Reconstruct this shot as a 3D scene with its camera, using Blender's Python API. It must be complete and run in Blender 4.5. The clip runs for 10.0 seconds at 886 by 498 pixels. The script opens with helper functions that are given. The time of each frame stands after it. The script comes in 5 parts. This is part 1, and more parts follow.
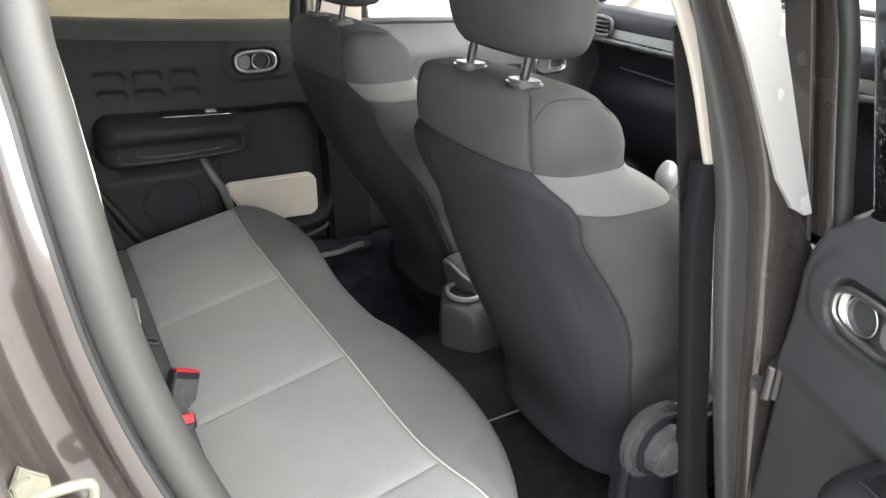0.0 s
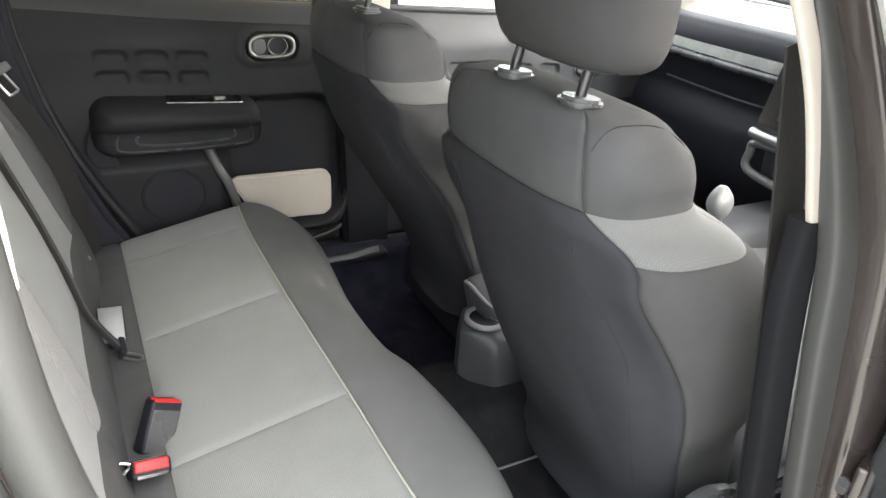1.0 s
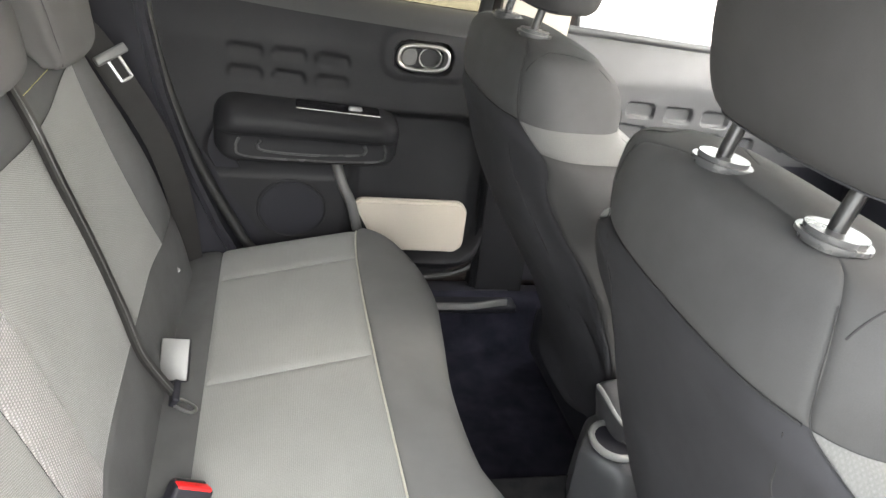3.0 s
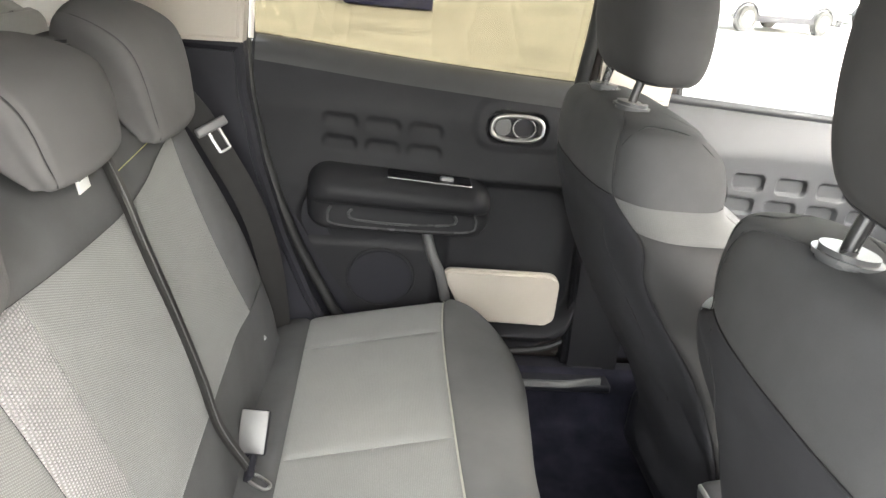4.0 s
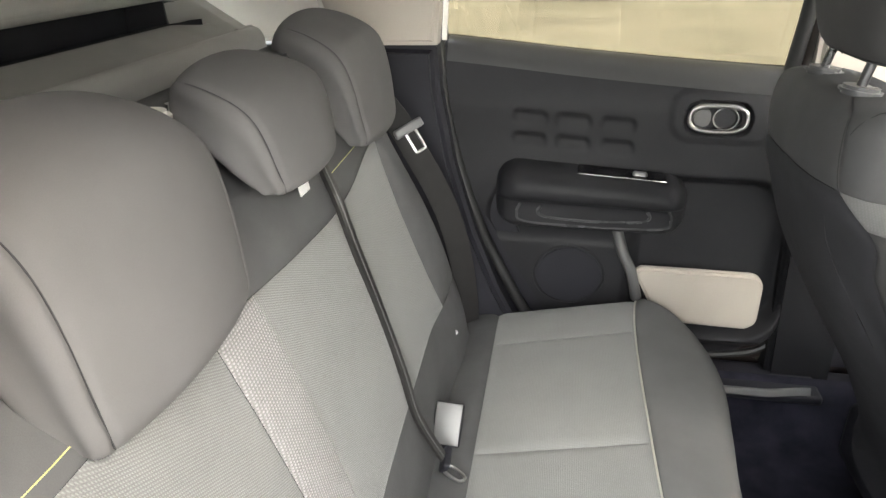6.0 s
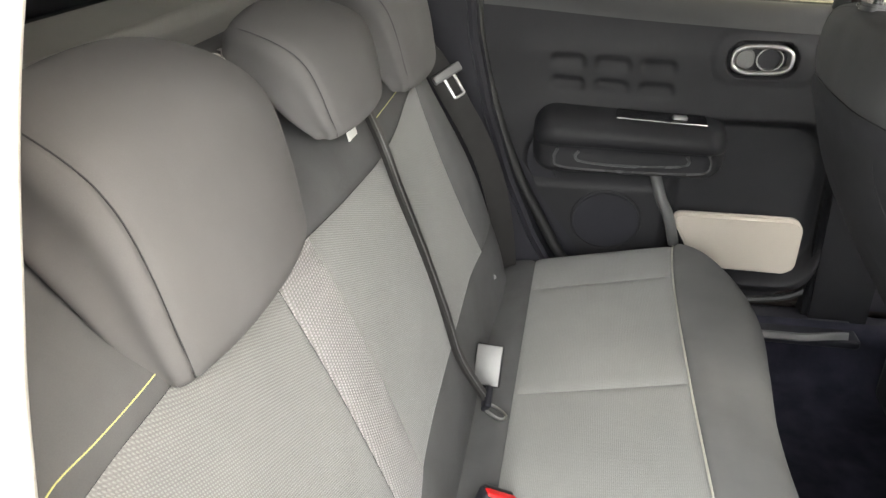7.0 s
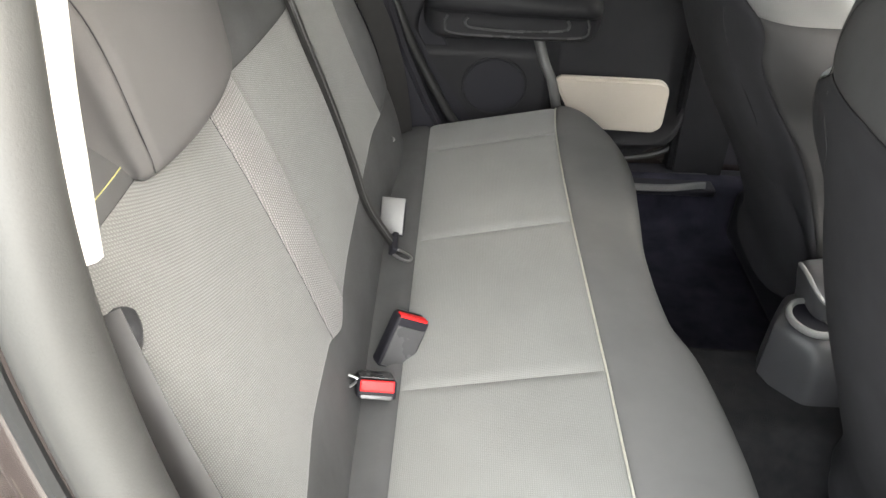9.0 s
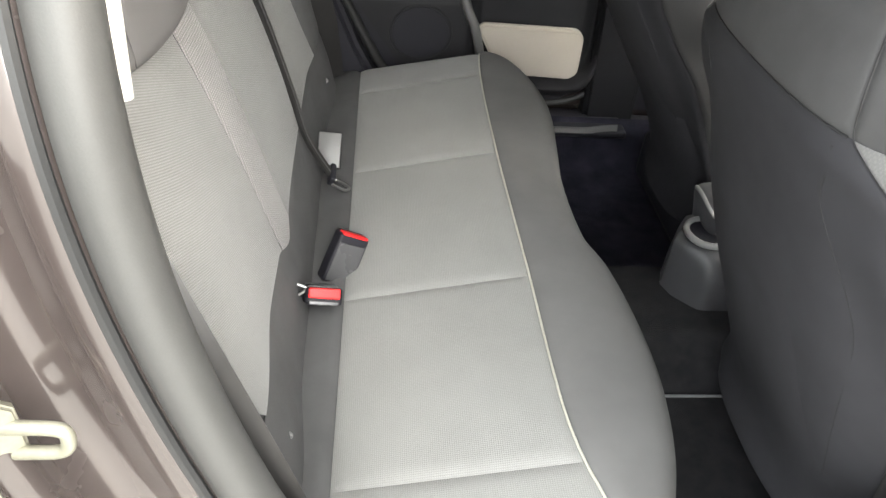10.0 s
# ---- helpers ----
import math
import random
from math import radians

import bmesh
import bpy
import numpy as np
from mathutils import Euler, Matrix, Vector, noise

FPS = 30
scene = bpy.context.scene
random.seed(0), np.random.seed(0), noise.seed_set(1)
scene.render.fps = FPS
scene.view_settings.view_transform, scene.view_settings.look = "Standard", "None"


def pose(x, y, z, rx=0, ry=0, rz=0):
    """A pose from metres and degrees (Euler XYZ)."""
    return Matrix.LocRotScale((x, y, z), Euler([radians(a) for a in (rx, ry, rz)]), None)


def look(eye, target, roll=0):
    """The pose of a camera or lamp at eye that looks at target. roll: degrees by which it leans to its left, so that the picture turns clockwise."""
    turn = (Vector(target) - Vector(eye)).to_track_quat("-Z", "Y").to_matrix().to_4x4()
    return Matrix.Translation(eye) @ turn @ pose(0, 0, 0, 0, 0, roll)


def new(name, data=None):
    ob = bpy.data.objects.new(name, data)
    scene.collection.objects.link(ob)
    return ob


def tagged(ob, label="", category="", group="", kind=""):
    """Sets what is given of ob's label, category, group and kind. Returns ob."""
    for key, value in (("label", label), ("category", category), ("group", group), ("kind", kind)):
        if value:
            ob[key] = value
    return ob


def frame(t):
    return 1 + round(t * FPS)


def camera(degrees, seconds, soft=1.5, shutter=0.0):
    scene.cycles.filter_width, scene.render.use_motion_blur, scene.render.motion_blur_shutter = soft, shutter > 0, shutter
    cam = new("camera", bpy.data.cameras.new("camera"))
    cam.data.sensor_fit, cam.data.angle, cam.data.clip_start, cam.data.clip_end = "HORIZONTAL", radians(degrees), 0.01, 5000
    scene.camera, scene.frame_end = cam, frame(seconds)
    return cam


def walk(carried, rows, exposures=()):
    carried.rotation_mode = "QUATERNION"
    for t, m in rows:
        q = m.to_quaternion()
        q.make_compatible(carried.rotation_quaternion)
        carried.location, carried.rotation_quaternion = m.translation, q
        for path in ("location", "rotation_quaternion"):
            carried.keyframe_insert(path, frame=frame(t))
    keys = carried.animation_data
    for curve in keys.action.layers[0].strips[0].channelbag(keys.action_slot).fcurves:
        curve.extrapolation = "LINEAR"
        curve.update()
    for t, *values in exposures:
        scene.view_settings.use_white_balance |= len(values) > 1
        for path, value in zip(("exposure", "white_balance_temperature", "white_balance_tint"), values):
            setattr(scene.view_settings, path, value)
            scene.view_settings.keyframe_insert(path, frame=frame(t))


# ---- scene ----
cam = camera(63.0, 10.0)
PATH = [
    (0, (-0.358, -1.158, 1.299), (0.531, 0.422, 0.455), 0.6),
    (0.5, (-0.319, -1.072, 1.292), (0.557, 0.505, 0.429), 2.0),
    (1, (-0.289, -1.003, 1.289), (0.556, 0.583, 0.411), 3.6),
    (1.5, (-0.253, -0.938, 1.28), (0.527, 0.673, 0.388), 5.1),
    (2, (-0.214, -0.862, 1.27), (0.469, 0.781, 0.355), 6.1),
    (2.2, (-0.19, -0.833, 1.271), (0.441, 0.821, 0.341), 6.4),
    (3.3, (-0.156, -0.723, 1.27), (0.239, 1.035, 0.403), 8.1),
    (3.5, (-0.152, -0.715, 1.274), (0.186, 1.07, 0.436), 7.6),
    (4, (-0.138, -0.695, 1.274), (0.06, 1.137, 0.498), 6.0),
    (4.5, (-0.135, -0.684, 1.271), (-0.074, 1.165, 0.512), 4.0),
    (5, (-0.143, -0.683, 1.273), (-0.222, 1.163, 0.507), 2.4),
    (5.5, (-0.153, -0.686, 1.276), (-0.35, 1.145, 0.496), 1.3),
    (7, (-0.18, -0.709, 1.276), (-0.528, 1.021, 0.336), -1.0),
    (7.5, (-0.181, -0.728, 1.271), (-0.492, 0.967, 0.256), -1.0),
    (8, (-0.18, -0.751, 1.26), (-0.433, 0.915, 0.183), -0.8),
    (8.5, (-0.183, -0.781, 1.257), (-0.353, 0.859, 0.126), -0.3),
    (9, (-0.19, -0.82, 1.261), (-0.216, 0.797, 0.084), 2.1),
    (9.5, (-0.212, -0.879, 1.262), (-0.104, 0.705, 0.046), 4.7),
    (10, (-0.207, -0.936, 1.261), (-0.021, 0.627, 0.026), 5.6),
]
walk(cam, [(t, look(eye, target, roll)) for t, eye, target, roll in PATH], exposures=[(0, 3.05, 6500, 9), (1, 3.26, 6550, 9), (2, 3.44, 6600, 9), (3.5, 3.80, 6700, 9), (5.5, 3.72, 6700, 9), (7.5, 3.55, 6700, 9), (9, 3.44, 6700, 9), (10, 3.29, 6700, 9)])

# ---- world and light ----
world = bpy.data.worlds.new("overcast_sky")
scene.world = world
world.use_nodes = True
wn, wl = world.node_tree.nodes, world.node_tree.links
sky = wn.new("ShaderNodeTexSky")
sky.sky_type, sky.sun_disc = "NISHITA", False
sky.sun_elevation, sky.sun_rotation = radians(32), radians(116)
sky.air_density, sky.dust_density, sky.ozone_density = 1.0, 4.0, 0.6
veil = wn.new("ShaderNodeMixRGB")
veil.inputs[0].default_value = 0.72
veil.inputs[2].default_value = (5.8, 5.95, 5.9, 1)
wl.new(sky.outputs[0], veil.inputs[1])
wl.new(veil.outputs[0], wn["Background"].inputs[0])
wn["Background"].inputs[1].default_value = 0.12
sun = new("sun", bpy.data.lights.new("sun", "SUN"))
sun.data.energy, sun.data.angle, sun.data.color = 1.2, radians(70), (1, 0.985, 0.955)
sun.matrix_world = look((1.9, -3.9, 2.7), (0, 0, 0))


# ---- materials ----
def nodes_of(name):
    m = bpy.data.materials.new(name)
    m.use_nodes = True
    nt = m.node_tree
    return m, nt, nt.nodes["Principled BSDF"], nt.nodes.new("ShaderNodeTexCoord")


def noise_tex(nt, co, scale, detail=4.0, rough=0.55):
    n = nt.nodes.new("ShaderNodeTexNoise")
    n.inputs["Scale"].default_value, n.inputs["Detail"].default_value, n.inputs["Roughness"].default_value = scale, detail, rough
    nt.links.new(co.outputs["Object"], n.inputs["Vector"])
    return n.outputs["Fac"]


def maths(nt, op, a, b=0.0, c=0.0):
    n = nt.nodes.new("ShaderNodeMath")
    n.operation = op
    for i, v in enumerate((a, b, c)):
        if isinstance(v, (int, float)):
            n.inputs[i].default_value = v
        else:
            nt.links.new(v, n.inputs[i])
    return n.outputs[0]


def ramp(nt, fac, c0, c1, p0=0.3, p1=0.7):
    r = nt.nodes.new("ShaderNodeValToRGB")
    r.color_ramp.elements[0].position, r.color_ramp.elements[1].position = p0, p1
    r.color_ramp.elements[0].color, r.color_ramp.elements[1].color = (*c0, 1), (*c1, 1)
    nt.links.new(fac, r.inputs[0])
    return r.outputs[0]


def bumped(nt, bsdf, height, strength, distance):
    b = nt.nodes.new("ShaderNodeBump")
    b.inputs["Strength"].default_value, b.inputs["Distance"].default_value = strength, distance
    nt.links.new(height, b.inputs["Height"])
    nt.links.new(b.outputs[0], bsdf.inputs["Normal"])


def surface(name, colour, rough=0.5, metal=0.0, vary=0.12, big=6.0, fine=420.0, bump=0.15, depth=0.0006, coat=0.0, spec=0.5):
    """A plain surface with stains at one scale and grain at another."""
    m, nt, p, co = nodes_of(name)
    f = maths(nt, "ADD", maths(nt, "MULTIPLY", noise_tex(nt, co, big), 0.7), maths(nt, "MULTIPLY", noise_tex(nt, co, fine, 2), 0.3))
    lo, hi = [c * (1 - vary) for c in colour], [min(1, c * (1 + vary)) for c in colour]
    nt.links.new(ramp(nt, f, lo, hi), p.inputs["Base Color"])
    r = maths(nt, "ADD", maths(nt, "MULTIPLY", noise_tex(nt, co, big * 3), 0.16), rough - 0.08)
    nt.links.new(r, p.inputs["Roughness"])
    p.inputs["Metallic"].default_value, p.inputs["Coat Weight"].default_value = metal, coat
    p.inputs["Specular IOR Level"].default_value = spec
    bumped(nt, p, noise_tex(nt, co, fine, 3), bump, depth)
    return m


def cloth(name, colour, pale, axis, pitch, cross, strength=0.5, sheen=0.25, amount=0.5, over=1, skew=0.0):
    """A ribbed weave: ribs that repeat along one axis, broken up by stitches along y."""
    m, nt, p, co = nodes_of(name)
    s = nt.nodes.new("ShaderNodeSeparateXYZ")
    nt.links.new(co.outputs["Object"], s.inputs[0])
    wob = maths(nt, "MULTIPLY", noise_tex(nt, co, 30, 2), 0.9)
    run = maths(nt, "MULTIPLY_ADD", s.outputs[1], skew, s.outputs[axis]) if skew else s.outputs[axis]
    along = maths(nt, "SINE", maths(nt, "MULTIPLY_ADD", run, 2 * math.pi / pitch, wob))
    shift = maths(nt, "MULTIPLY", along, 0.6)
    stitch = maths(nt, "SINE", maths(nt, "MULTIPLY_ADD", s.outputs[over], 2 * math.pi / cross, shift))
    rib = maths(nt, "MULTIPLY_ADD", maths(nt, "MULTIPLY", maths(nt, "MULTIPLY_ADD", along, 0.5, 0.5), maths(nt, "MULTIPLY_ADD", stitch, 0.5, 0.5)), 1.0, 0.0)
    soft = noise_tex(nt, co, 9, 4)
    fuzz = noise_tex(nt, co, 900, 2)
    f = maths(nt, "ADD", maths(nt, "MULTIPLY", rib, amount), maths(nt, "ADD", maths(nt, "MULTIPLY", fuzz, (1 - amount) * 0.6), maths(nt, "MULTIPLY", soft, (1 - amount) * 0.4)))
    nt.links.new(ramp(nt, f, colour, pale, 0.12, 0.85), p.inputs["Base Color"])
    p.inputs["Roughness"].default_value, p.inputs["Specular IOR Level"].default_value = 0.85, 0.25
    p.inputs["Sheen Weight"].default_value, p.inputs["Sheen Roughness"].default_value = sheen, 0.45
    bumped(nt, p, maths(nt, "ADD", rib, maths(nt, "MULTIPLY", fuzz, 0.35)), strength, 0.0012)
    return m


def glass(name, tint, rough=0.0, drops=0.0):
    m, nt, p, co = nodes_of(name)
    p.inputs["Base Color"].default_value = (*tint, 1)
    p.inputs["Transmission Weight"].default_value, p.inputs["Roughness"].default_value, p.inputs["IOR"].default_value = 1.0, rough, 1.45
    if drops:
        v = nt.nodes.new("ShaderNodeTexVoronoi")
        v.inputs["Scale"].default_value = 120
        nt.links.new(co.outputs["Object"], v.inputs["Vector"])
        bumped(nt, p, ramp(nt, v.outputs["Distance"], (1, 1, 1), (0, 0, 0), 0.05, 0.3), drops, 0.003)
    return m


CLOTH_REST = surface("dark_warm_grey_headrest_cloth", (0.128, 0.124, 0.124), 0.85, vary=0.1, big=10, fine=1500, bump=0.25, depth=0.0006, spec=0.25)
# Front seat cloth with the shade on the seat backs put into its colour.
CLOTH_SHADED = surface("shaded_front_seat_cloth", (0.038, 0.038, 0.043), 0.85, vary=0.14, big=12, fine=1300, bump=0.35, depth=0.0008, spec=0.25)
CLOTH_DARK = surface("dark_grey_woven_cloth", (0.105, 0.105, 0.107), 0.82, vary=0.16, big=14, fine=1400, bump=0.35, depth=0.0008, spec=0.3)
CLOTH_SEAT = cloth("grey_ribbed_seat_cloth", (0.185, 0.185, 0.180), (0.40, 0.40, 0.389), 0, 0.0024, 0.0024, 0.3, amount=0.28)
CLOTH_BENCH = surface("mid_grey_bolster_cloth", (0.165, 0.165, 0.163), 0.85, vary=0.12, big=10, fine=1500, bump=0.3, depth=0.0007, spec=0.25)
CLOTH_FRONT = surface("charcoal_front_seat_cloth", (0.072, 0.072, 0.074), 0.85, vary=0.16, big=13, fine=1400, bump=0.35, depth=0.0008, spec=0.25)
CLOTH_BACK = cloth("grey_ribbed_back_cloth", (0.135, 0.135, 0.132), (0.35, 0.35, 0.342), 2, 0.0024, 0.0024, 0.45, amount=0.36, skew=0.45)
CLOTH_BAND = cloth("pale_ribbed_band_cloth", (0.205, 0.197, 0.196), (0.50, 0.483, 0.481), 1, 0.0046, 0.0032, 1.1, amount=0.55, over=2)
CLOTH_YOKE = cloth("pale_mesh_shoulder_cloth", (0.105, 0.105, 0.105), (0.185, 0.185, 0.182), 0, 0.0026, 0.0026, 0.15, amount=0.2)
THREAD_PALE = surface("pale_yellow_cord", (0.52, 0.515, 0.45), 0.7, fine=900)
THREAD_YELLOW = surface("yellow_stitching", (0.58, 0.55, 0.22), 0.6, fine=900)
THREAD_DARK = surface("dark_seam_thread", (0.022, 0.022, 0.024), 0.8, fine=900)
PLASTIC_BLACK = surface("black_grained_plastic", (0.018, 0.018, 0.024), 0.55, big=8, fine=700, bump=0.35, depth=0.0007, spec=0.3)
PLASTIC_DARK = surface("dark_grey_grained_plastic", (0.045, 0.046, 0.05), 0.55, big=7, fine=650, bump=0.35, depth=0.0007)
PLASTIC_GREY = surface("mid_grey_plastic", (0.22, 0.225, 0.225), 0.5, fine=500)
PLASTIC_BEIGE = surface("warm_beige_trim_plastic", (0.50, 0.455, 0.40), 0.62, vary=0.06, big=5, fine=520, bump=0.25)
PLASTIC_WHITE = surface("pale_trim_plastic", (0.8, 0.78, 0.73), 0.6, vary=0.04, fine=520)
PLASTIC_RED = surface("red_button_plastic", (0.80, 0.014, 0.016), 0.5, fine=300)
GLOSS_BLACK = surface("gloss_black_plastic", (0.012, 0.012, 0.014), 0.14, fine=200, bump=0.02)
CHROME = surface("brushed_chrome", (0.72, 0.72, 0.72), 0.22, 1.0, vary=0.06, fine=200, bump=0.03)
STEEL = surface("dark_steel", (0.07, 0.07, 0.072), 0.3, 0.8, fine=300)
ZINC = surface("yellowed_zinc_steel", (0.27, 0.265, 0.21), 0.42, 0.3, vary=0.15, big=30, fine=300)
RUBBER = surface("black_rubber_seal", (0.020, 0.0205, 0.021), 0.5, big=12, fine=600, bump=0.2)
# Black rubber made greyer so that its colour carries the seals' sheen.
RUBBER_GREY = surface("sheen_grey_rubber_seal", (0.058, 0.058, 0.056), 0.5, big=9, fine=700, bump=0.2)
PAINT = surface("dark_brown_grey_metallic_paint", (0.062, 0.051, 0.048), 0.25, 0.3, vary=0.08, big=5, fine=2500, bump=0.0, coat=1.0)
CARPET = surface("black_carpet", (0.028, 0.028, 0.042), 0.95, vary=0.5, big=20, fine=1100, bump=1.0, depth=0.003, spec=0.1)
MAT_GREY = surface("charcoal_floor_mat", (0.03, 0.03, 0.033), 0.9, vary=0.4, big=30, fine=1200, bump=1.0, depth=0.003, spec=0.15)
WEBBING = surface("dark_grey_belt_webbing", (0.024, 0.023, 0.023), 0.36, vary=0.2, big=40, fine=2600, bump=0.1, depth=0.0002, spec=0.6)
LABEL = surface("white_label", (0.8, 0.8, 0.78), 0.5, fine=300)
PRINT = surface("grey_print", (0.12, 0.12, 0.12), 0.6)
GLASS_TINT = glass("amber_privacy_glass", (0.145, 0.128, 0.087))
GLASS_CLEAR = glass("clear_window_glass", (0.95, 0.97, 0.96))
GLASS_WET = glass("dark_wet_privacy_glass", (0.05, 0.055, 0.06), 0.0, 0.6)
SCREEN = surface("dark_display", (0.06, 0.055, 0.05), 0.12, fine=100, bump=0.0)
HEADLINER = surface("pale_headliner_cloth", (0.62, 0.6, 0.56), 0.9, fine=900, bump=0.3)
CONCRETE = surface("damp_pale_concrete", (0.42, 0.41, 0.38), 0.6, vary=0.3, big=0.8, fine=40, bump=0.4, depth=0.01)


# ---- mesh helpers ----
import functools


def thing(name, label, category, at=(0, 0, 0), group="", kind=""):
    ob = new(name)
    ob.location = at
    return tagged(ob, label, category, group, kind)


def part(name, bm, material, parent, label="", smooth=True, subdiv=0, thick=0.0):
    me = bpy.data.meshes.new(name)
    if smooth:
        for f in bm.faces:
            f.smooth = True
    bmesh.ops.recalc_face_normals(bm, faces=bm.faces)
    bm.to_mesh(me)
    bm.free()
    me.materials.append(material)
    ob = new(name, me)
    if parent is not None:
        ob.parent = parent
        base = Vector(parent.location) if parent.parent is None else Vector((0, 0, 0))
        ob.matrix_parent_inverse = Matrix.Translation(-base)
    if label:
        ob["label"] = label
    if thick:
        md = ob.modifiers.new("thickness", "SOLIDIFY")
        md.thickness, md.offset = thick, -1
    if subdiv:
        md = ob.modifiers.new("smooth", "SUBSURF")
        md.levels = md.render_levels = subdiv
    if smooth and (thick or subdiv):
        md = ob.modifiers.new("edges", "EDGE_SPLIT")
        md.split_angle = radians(40)
    elif smooth:
        me.set_sharp_from_angle(angle=radians(40))
    return ob


def grid(fn, nu, nv, loop_u=False, loop_v=False):
    """A sheet of nu x nv faces from fn(u, v), u and v in 0..1."""
    bm = bmesh.new()
    cu, cv = nu + (not loop_u), nv + (not loop_v)
    vs = [[bm.verts.new(fn(i / nu, j / nv)) for j in range(cv)] for i in range(cu)]
    for i in range(nu):
        for j in range(nv):
            a, b = (i + 1) % cu, (j + 1) % cv
            bm.faces.new((vs[i][j], vs[a][j], vs[a][b], vs[i][b]))
    return bm


def capped(bm):
    bmesh.ops.holes_fill(bm, edges=[e for e in bm.edges if e.is_boundary], sides=0)
    return bm


def step(a, b, x):
    t = min(1.0, max(0.0, (x - a) / (b - a)))
    return t * t * (3 - 2 * t)


def curve_of(pts, closed=False):
    """A smooth function of 0..1 through the points (any dimension)."""
    p = [tuple(float(c) for c in q) for q in pts]
    last = len(p) - 1
    n = len(p) if closed else last

    def at(u):
        u = (u % 1.0 if closed else min(1.0, max(0.0, u))) * n
        i = min(int(u), n - 1)
        t = u - i
        if closed:
            a, b, c, d = p[(i - 1) % len(p)], p[i % len(p)], p[(i + 1) % len(p)], p[(i + 2) % len(p)]
        else:
            a, b, c, d = p[max(i - 1, 0)], p[i], p[i + 1], p[min(i + 2, last)]
        t2, t3 = t * t, t * t * t
        wa, wb, wc, wd = 0.5 * (-t + 2 * t2 - t3), 0.5 * (2 - 5 * t2 + 3 * t3), 0.5 * (t + 4 * t2 - 3 * t3), 0.5 * (t3 - t2)
        return tuple(wa * e + wb * f + wc * g + wd * h for e, f, g, h in zip(a, b, c, d))

    return at


def table(rows):
    """Smooth lookup: rows of (key, values...) in rising order."""
    keys = [float(r[0]) for r in rows]
    vals = [tuple(float(v) for v in r[1:]) for r in rows]
    top = len(keys) - 1
    slope = []
    for j in range(top + 1):
        lo, hi = max(j - 1, 0), min(j + 1, top)
        slope.append(tuple((b - a) / (keys[hi] - keys[lo]) for a, b in zip(vals[lo], vals[hi])))

    @functools.lru_cache(None)
    def at(k):
        k = min(max(k, keys[0]), keys[-1])
        i = max(0, min(top - 1, bisect(keys, k)))
        d = keys[i + 1] - keys[i]
        t = (k - keys[i]) / d
        t2, t3 = t * t, t * t * t
        out = tuple((2 * t3 - 3 * t2 + 1) * a + (t3 - 2 * t2 + t) * ma * d + (3 * t2 - 2 * t3) * b + (t3 - t2) * mb * d for a, b, ma, mb in zip(vals[i], vals[i + 1], slope[i], slope[i + 1]))
        return out if len(out) > 1 else out[0]

    return at


def bisect(keys, k):
    i = 0
    while i + 1 < len(keys) and keys[i + 1] <= k:
        i += 1
    return i


def tube(pts, r, sides=8, closed=False, n=0, flat=1.0):
    """A round (or flattened) cord along a smooth curve."""
    c = curve_of(pts, closed)
    n = n or 8 * len(pts)
    P = [Vector(c(i / n)) for i in range(n + (not closed))]
    rings, side = [], None
    for i, p in enumerate(P):
        a, b = P[i - 1] if (i or closed) else p, P[(i + 1) % len(P)] if (i < len(P) - 1 or closed) else p
        t = (b - a).normalized()
        if side is None:
            side = t.cross(Vector((0, 0, 1)))
            side = side if side.length > 0.2 else t.cross(Vector((0, 1, 0)))
        side = (side - t * side.dot(t)).normalized()
        up = side.cross(t)
        rings.append([p + side * r * math.cos(2 * math.pi * k / sides) + up * r * flat * math.sin(2 * math.pi * k / sides) for k in range(sides)])
    bm = bmesh.new()
    vs = [[bm.verts.new(q) for q in ring] for ring in rings]
    m = len(vs)
    for i in range(m if closed else m - 1):
        for k in range(sides):
            bm.faces.new((vs[i][k], vs[i][(k + 1) % sides], vs[(i + 1) % m][(k + 1) % sides], vs[(i + 1) % m][k]))
    return bm if closed else capped(bm)


def ribbon(pts, width, side, thick=0.0015, n=0):
    """A flat strap along a smooth curve; side is its width's direction."""
    c = curve_of(pts)
    n = n or 10 * len(pts)
    bm = bmesh.new()
    rows = []
    for i in range(n + 1):
        p = Vector(c(i / n))
        t = (Vector(c(min(1, (i + 1) / n))) - Vector(c(max(0, (i - 1) / n)))).normalized()
        s = Vector(side(i / n) if callable(side) else side)
        s = (s - t * s.dot(t)).normalized()
        k = s.cross(t).normalized() * thick
        rows.append([bm.verts.new(p + s * a * width / 2 + k * b) for a, b in ((-1, -1), (-0.5, -1.25), (0, -1.3), (0.5, -1.25), (1, -1), (1, 1), (0.5, 1.25), (0, 1.3), (-0.5, 1.25), (-1, 1))])
    for i in range(n):
        for k in range(10):
            bm.faces.new((rows[i][k], rows[i][(k + 1) % 10], rows[i + 1][(k + 1) % 10], rows[i + 1][k]))
    return capped(bm)


def block(size, m=None, bevel=0.004, seg=3, taper=0.0):
    """A rounded block, centred, with its top narrowed by taper."""
    bm = bmesh.new()
    bmesh.ops.create_cube(bm, size=1)
    for v in bm.verts:
        k = 1 - taper * (v.co.z + 0.5)
        v.co = Vector((v.co.x * size[0] * k, v.co.y * size[1] * k, v.co.z * size[2]))
    if bevel:
        bmesh.ops.bevel(bm, geom=list(bm.edges), offset=bevel, segments=seg, profile=0.6, affect="EDGES")
    if m is not None:
        bmesh.ops.transform(bm, matrix=m, verts=bm.verts)
    return bm


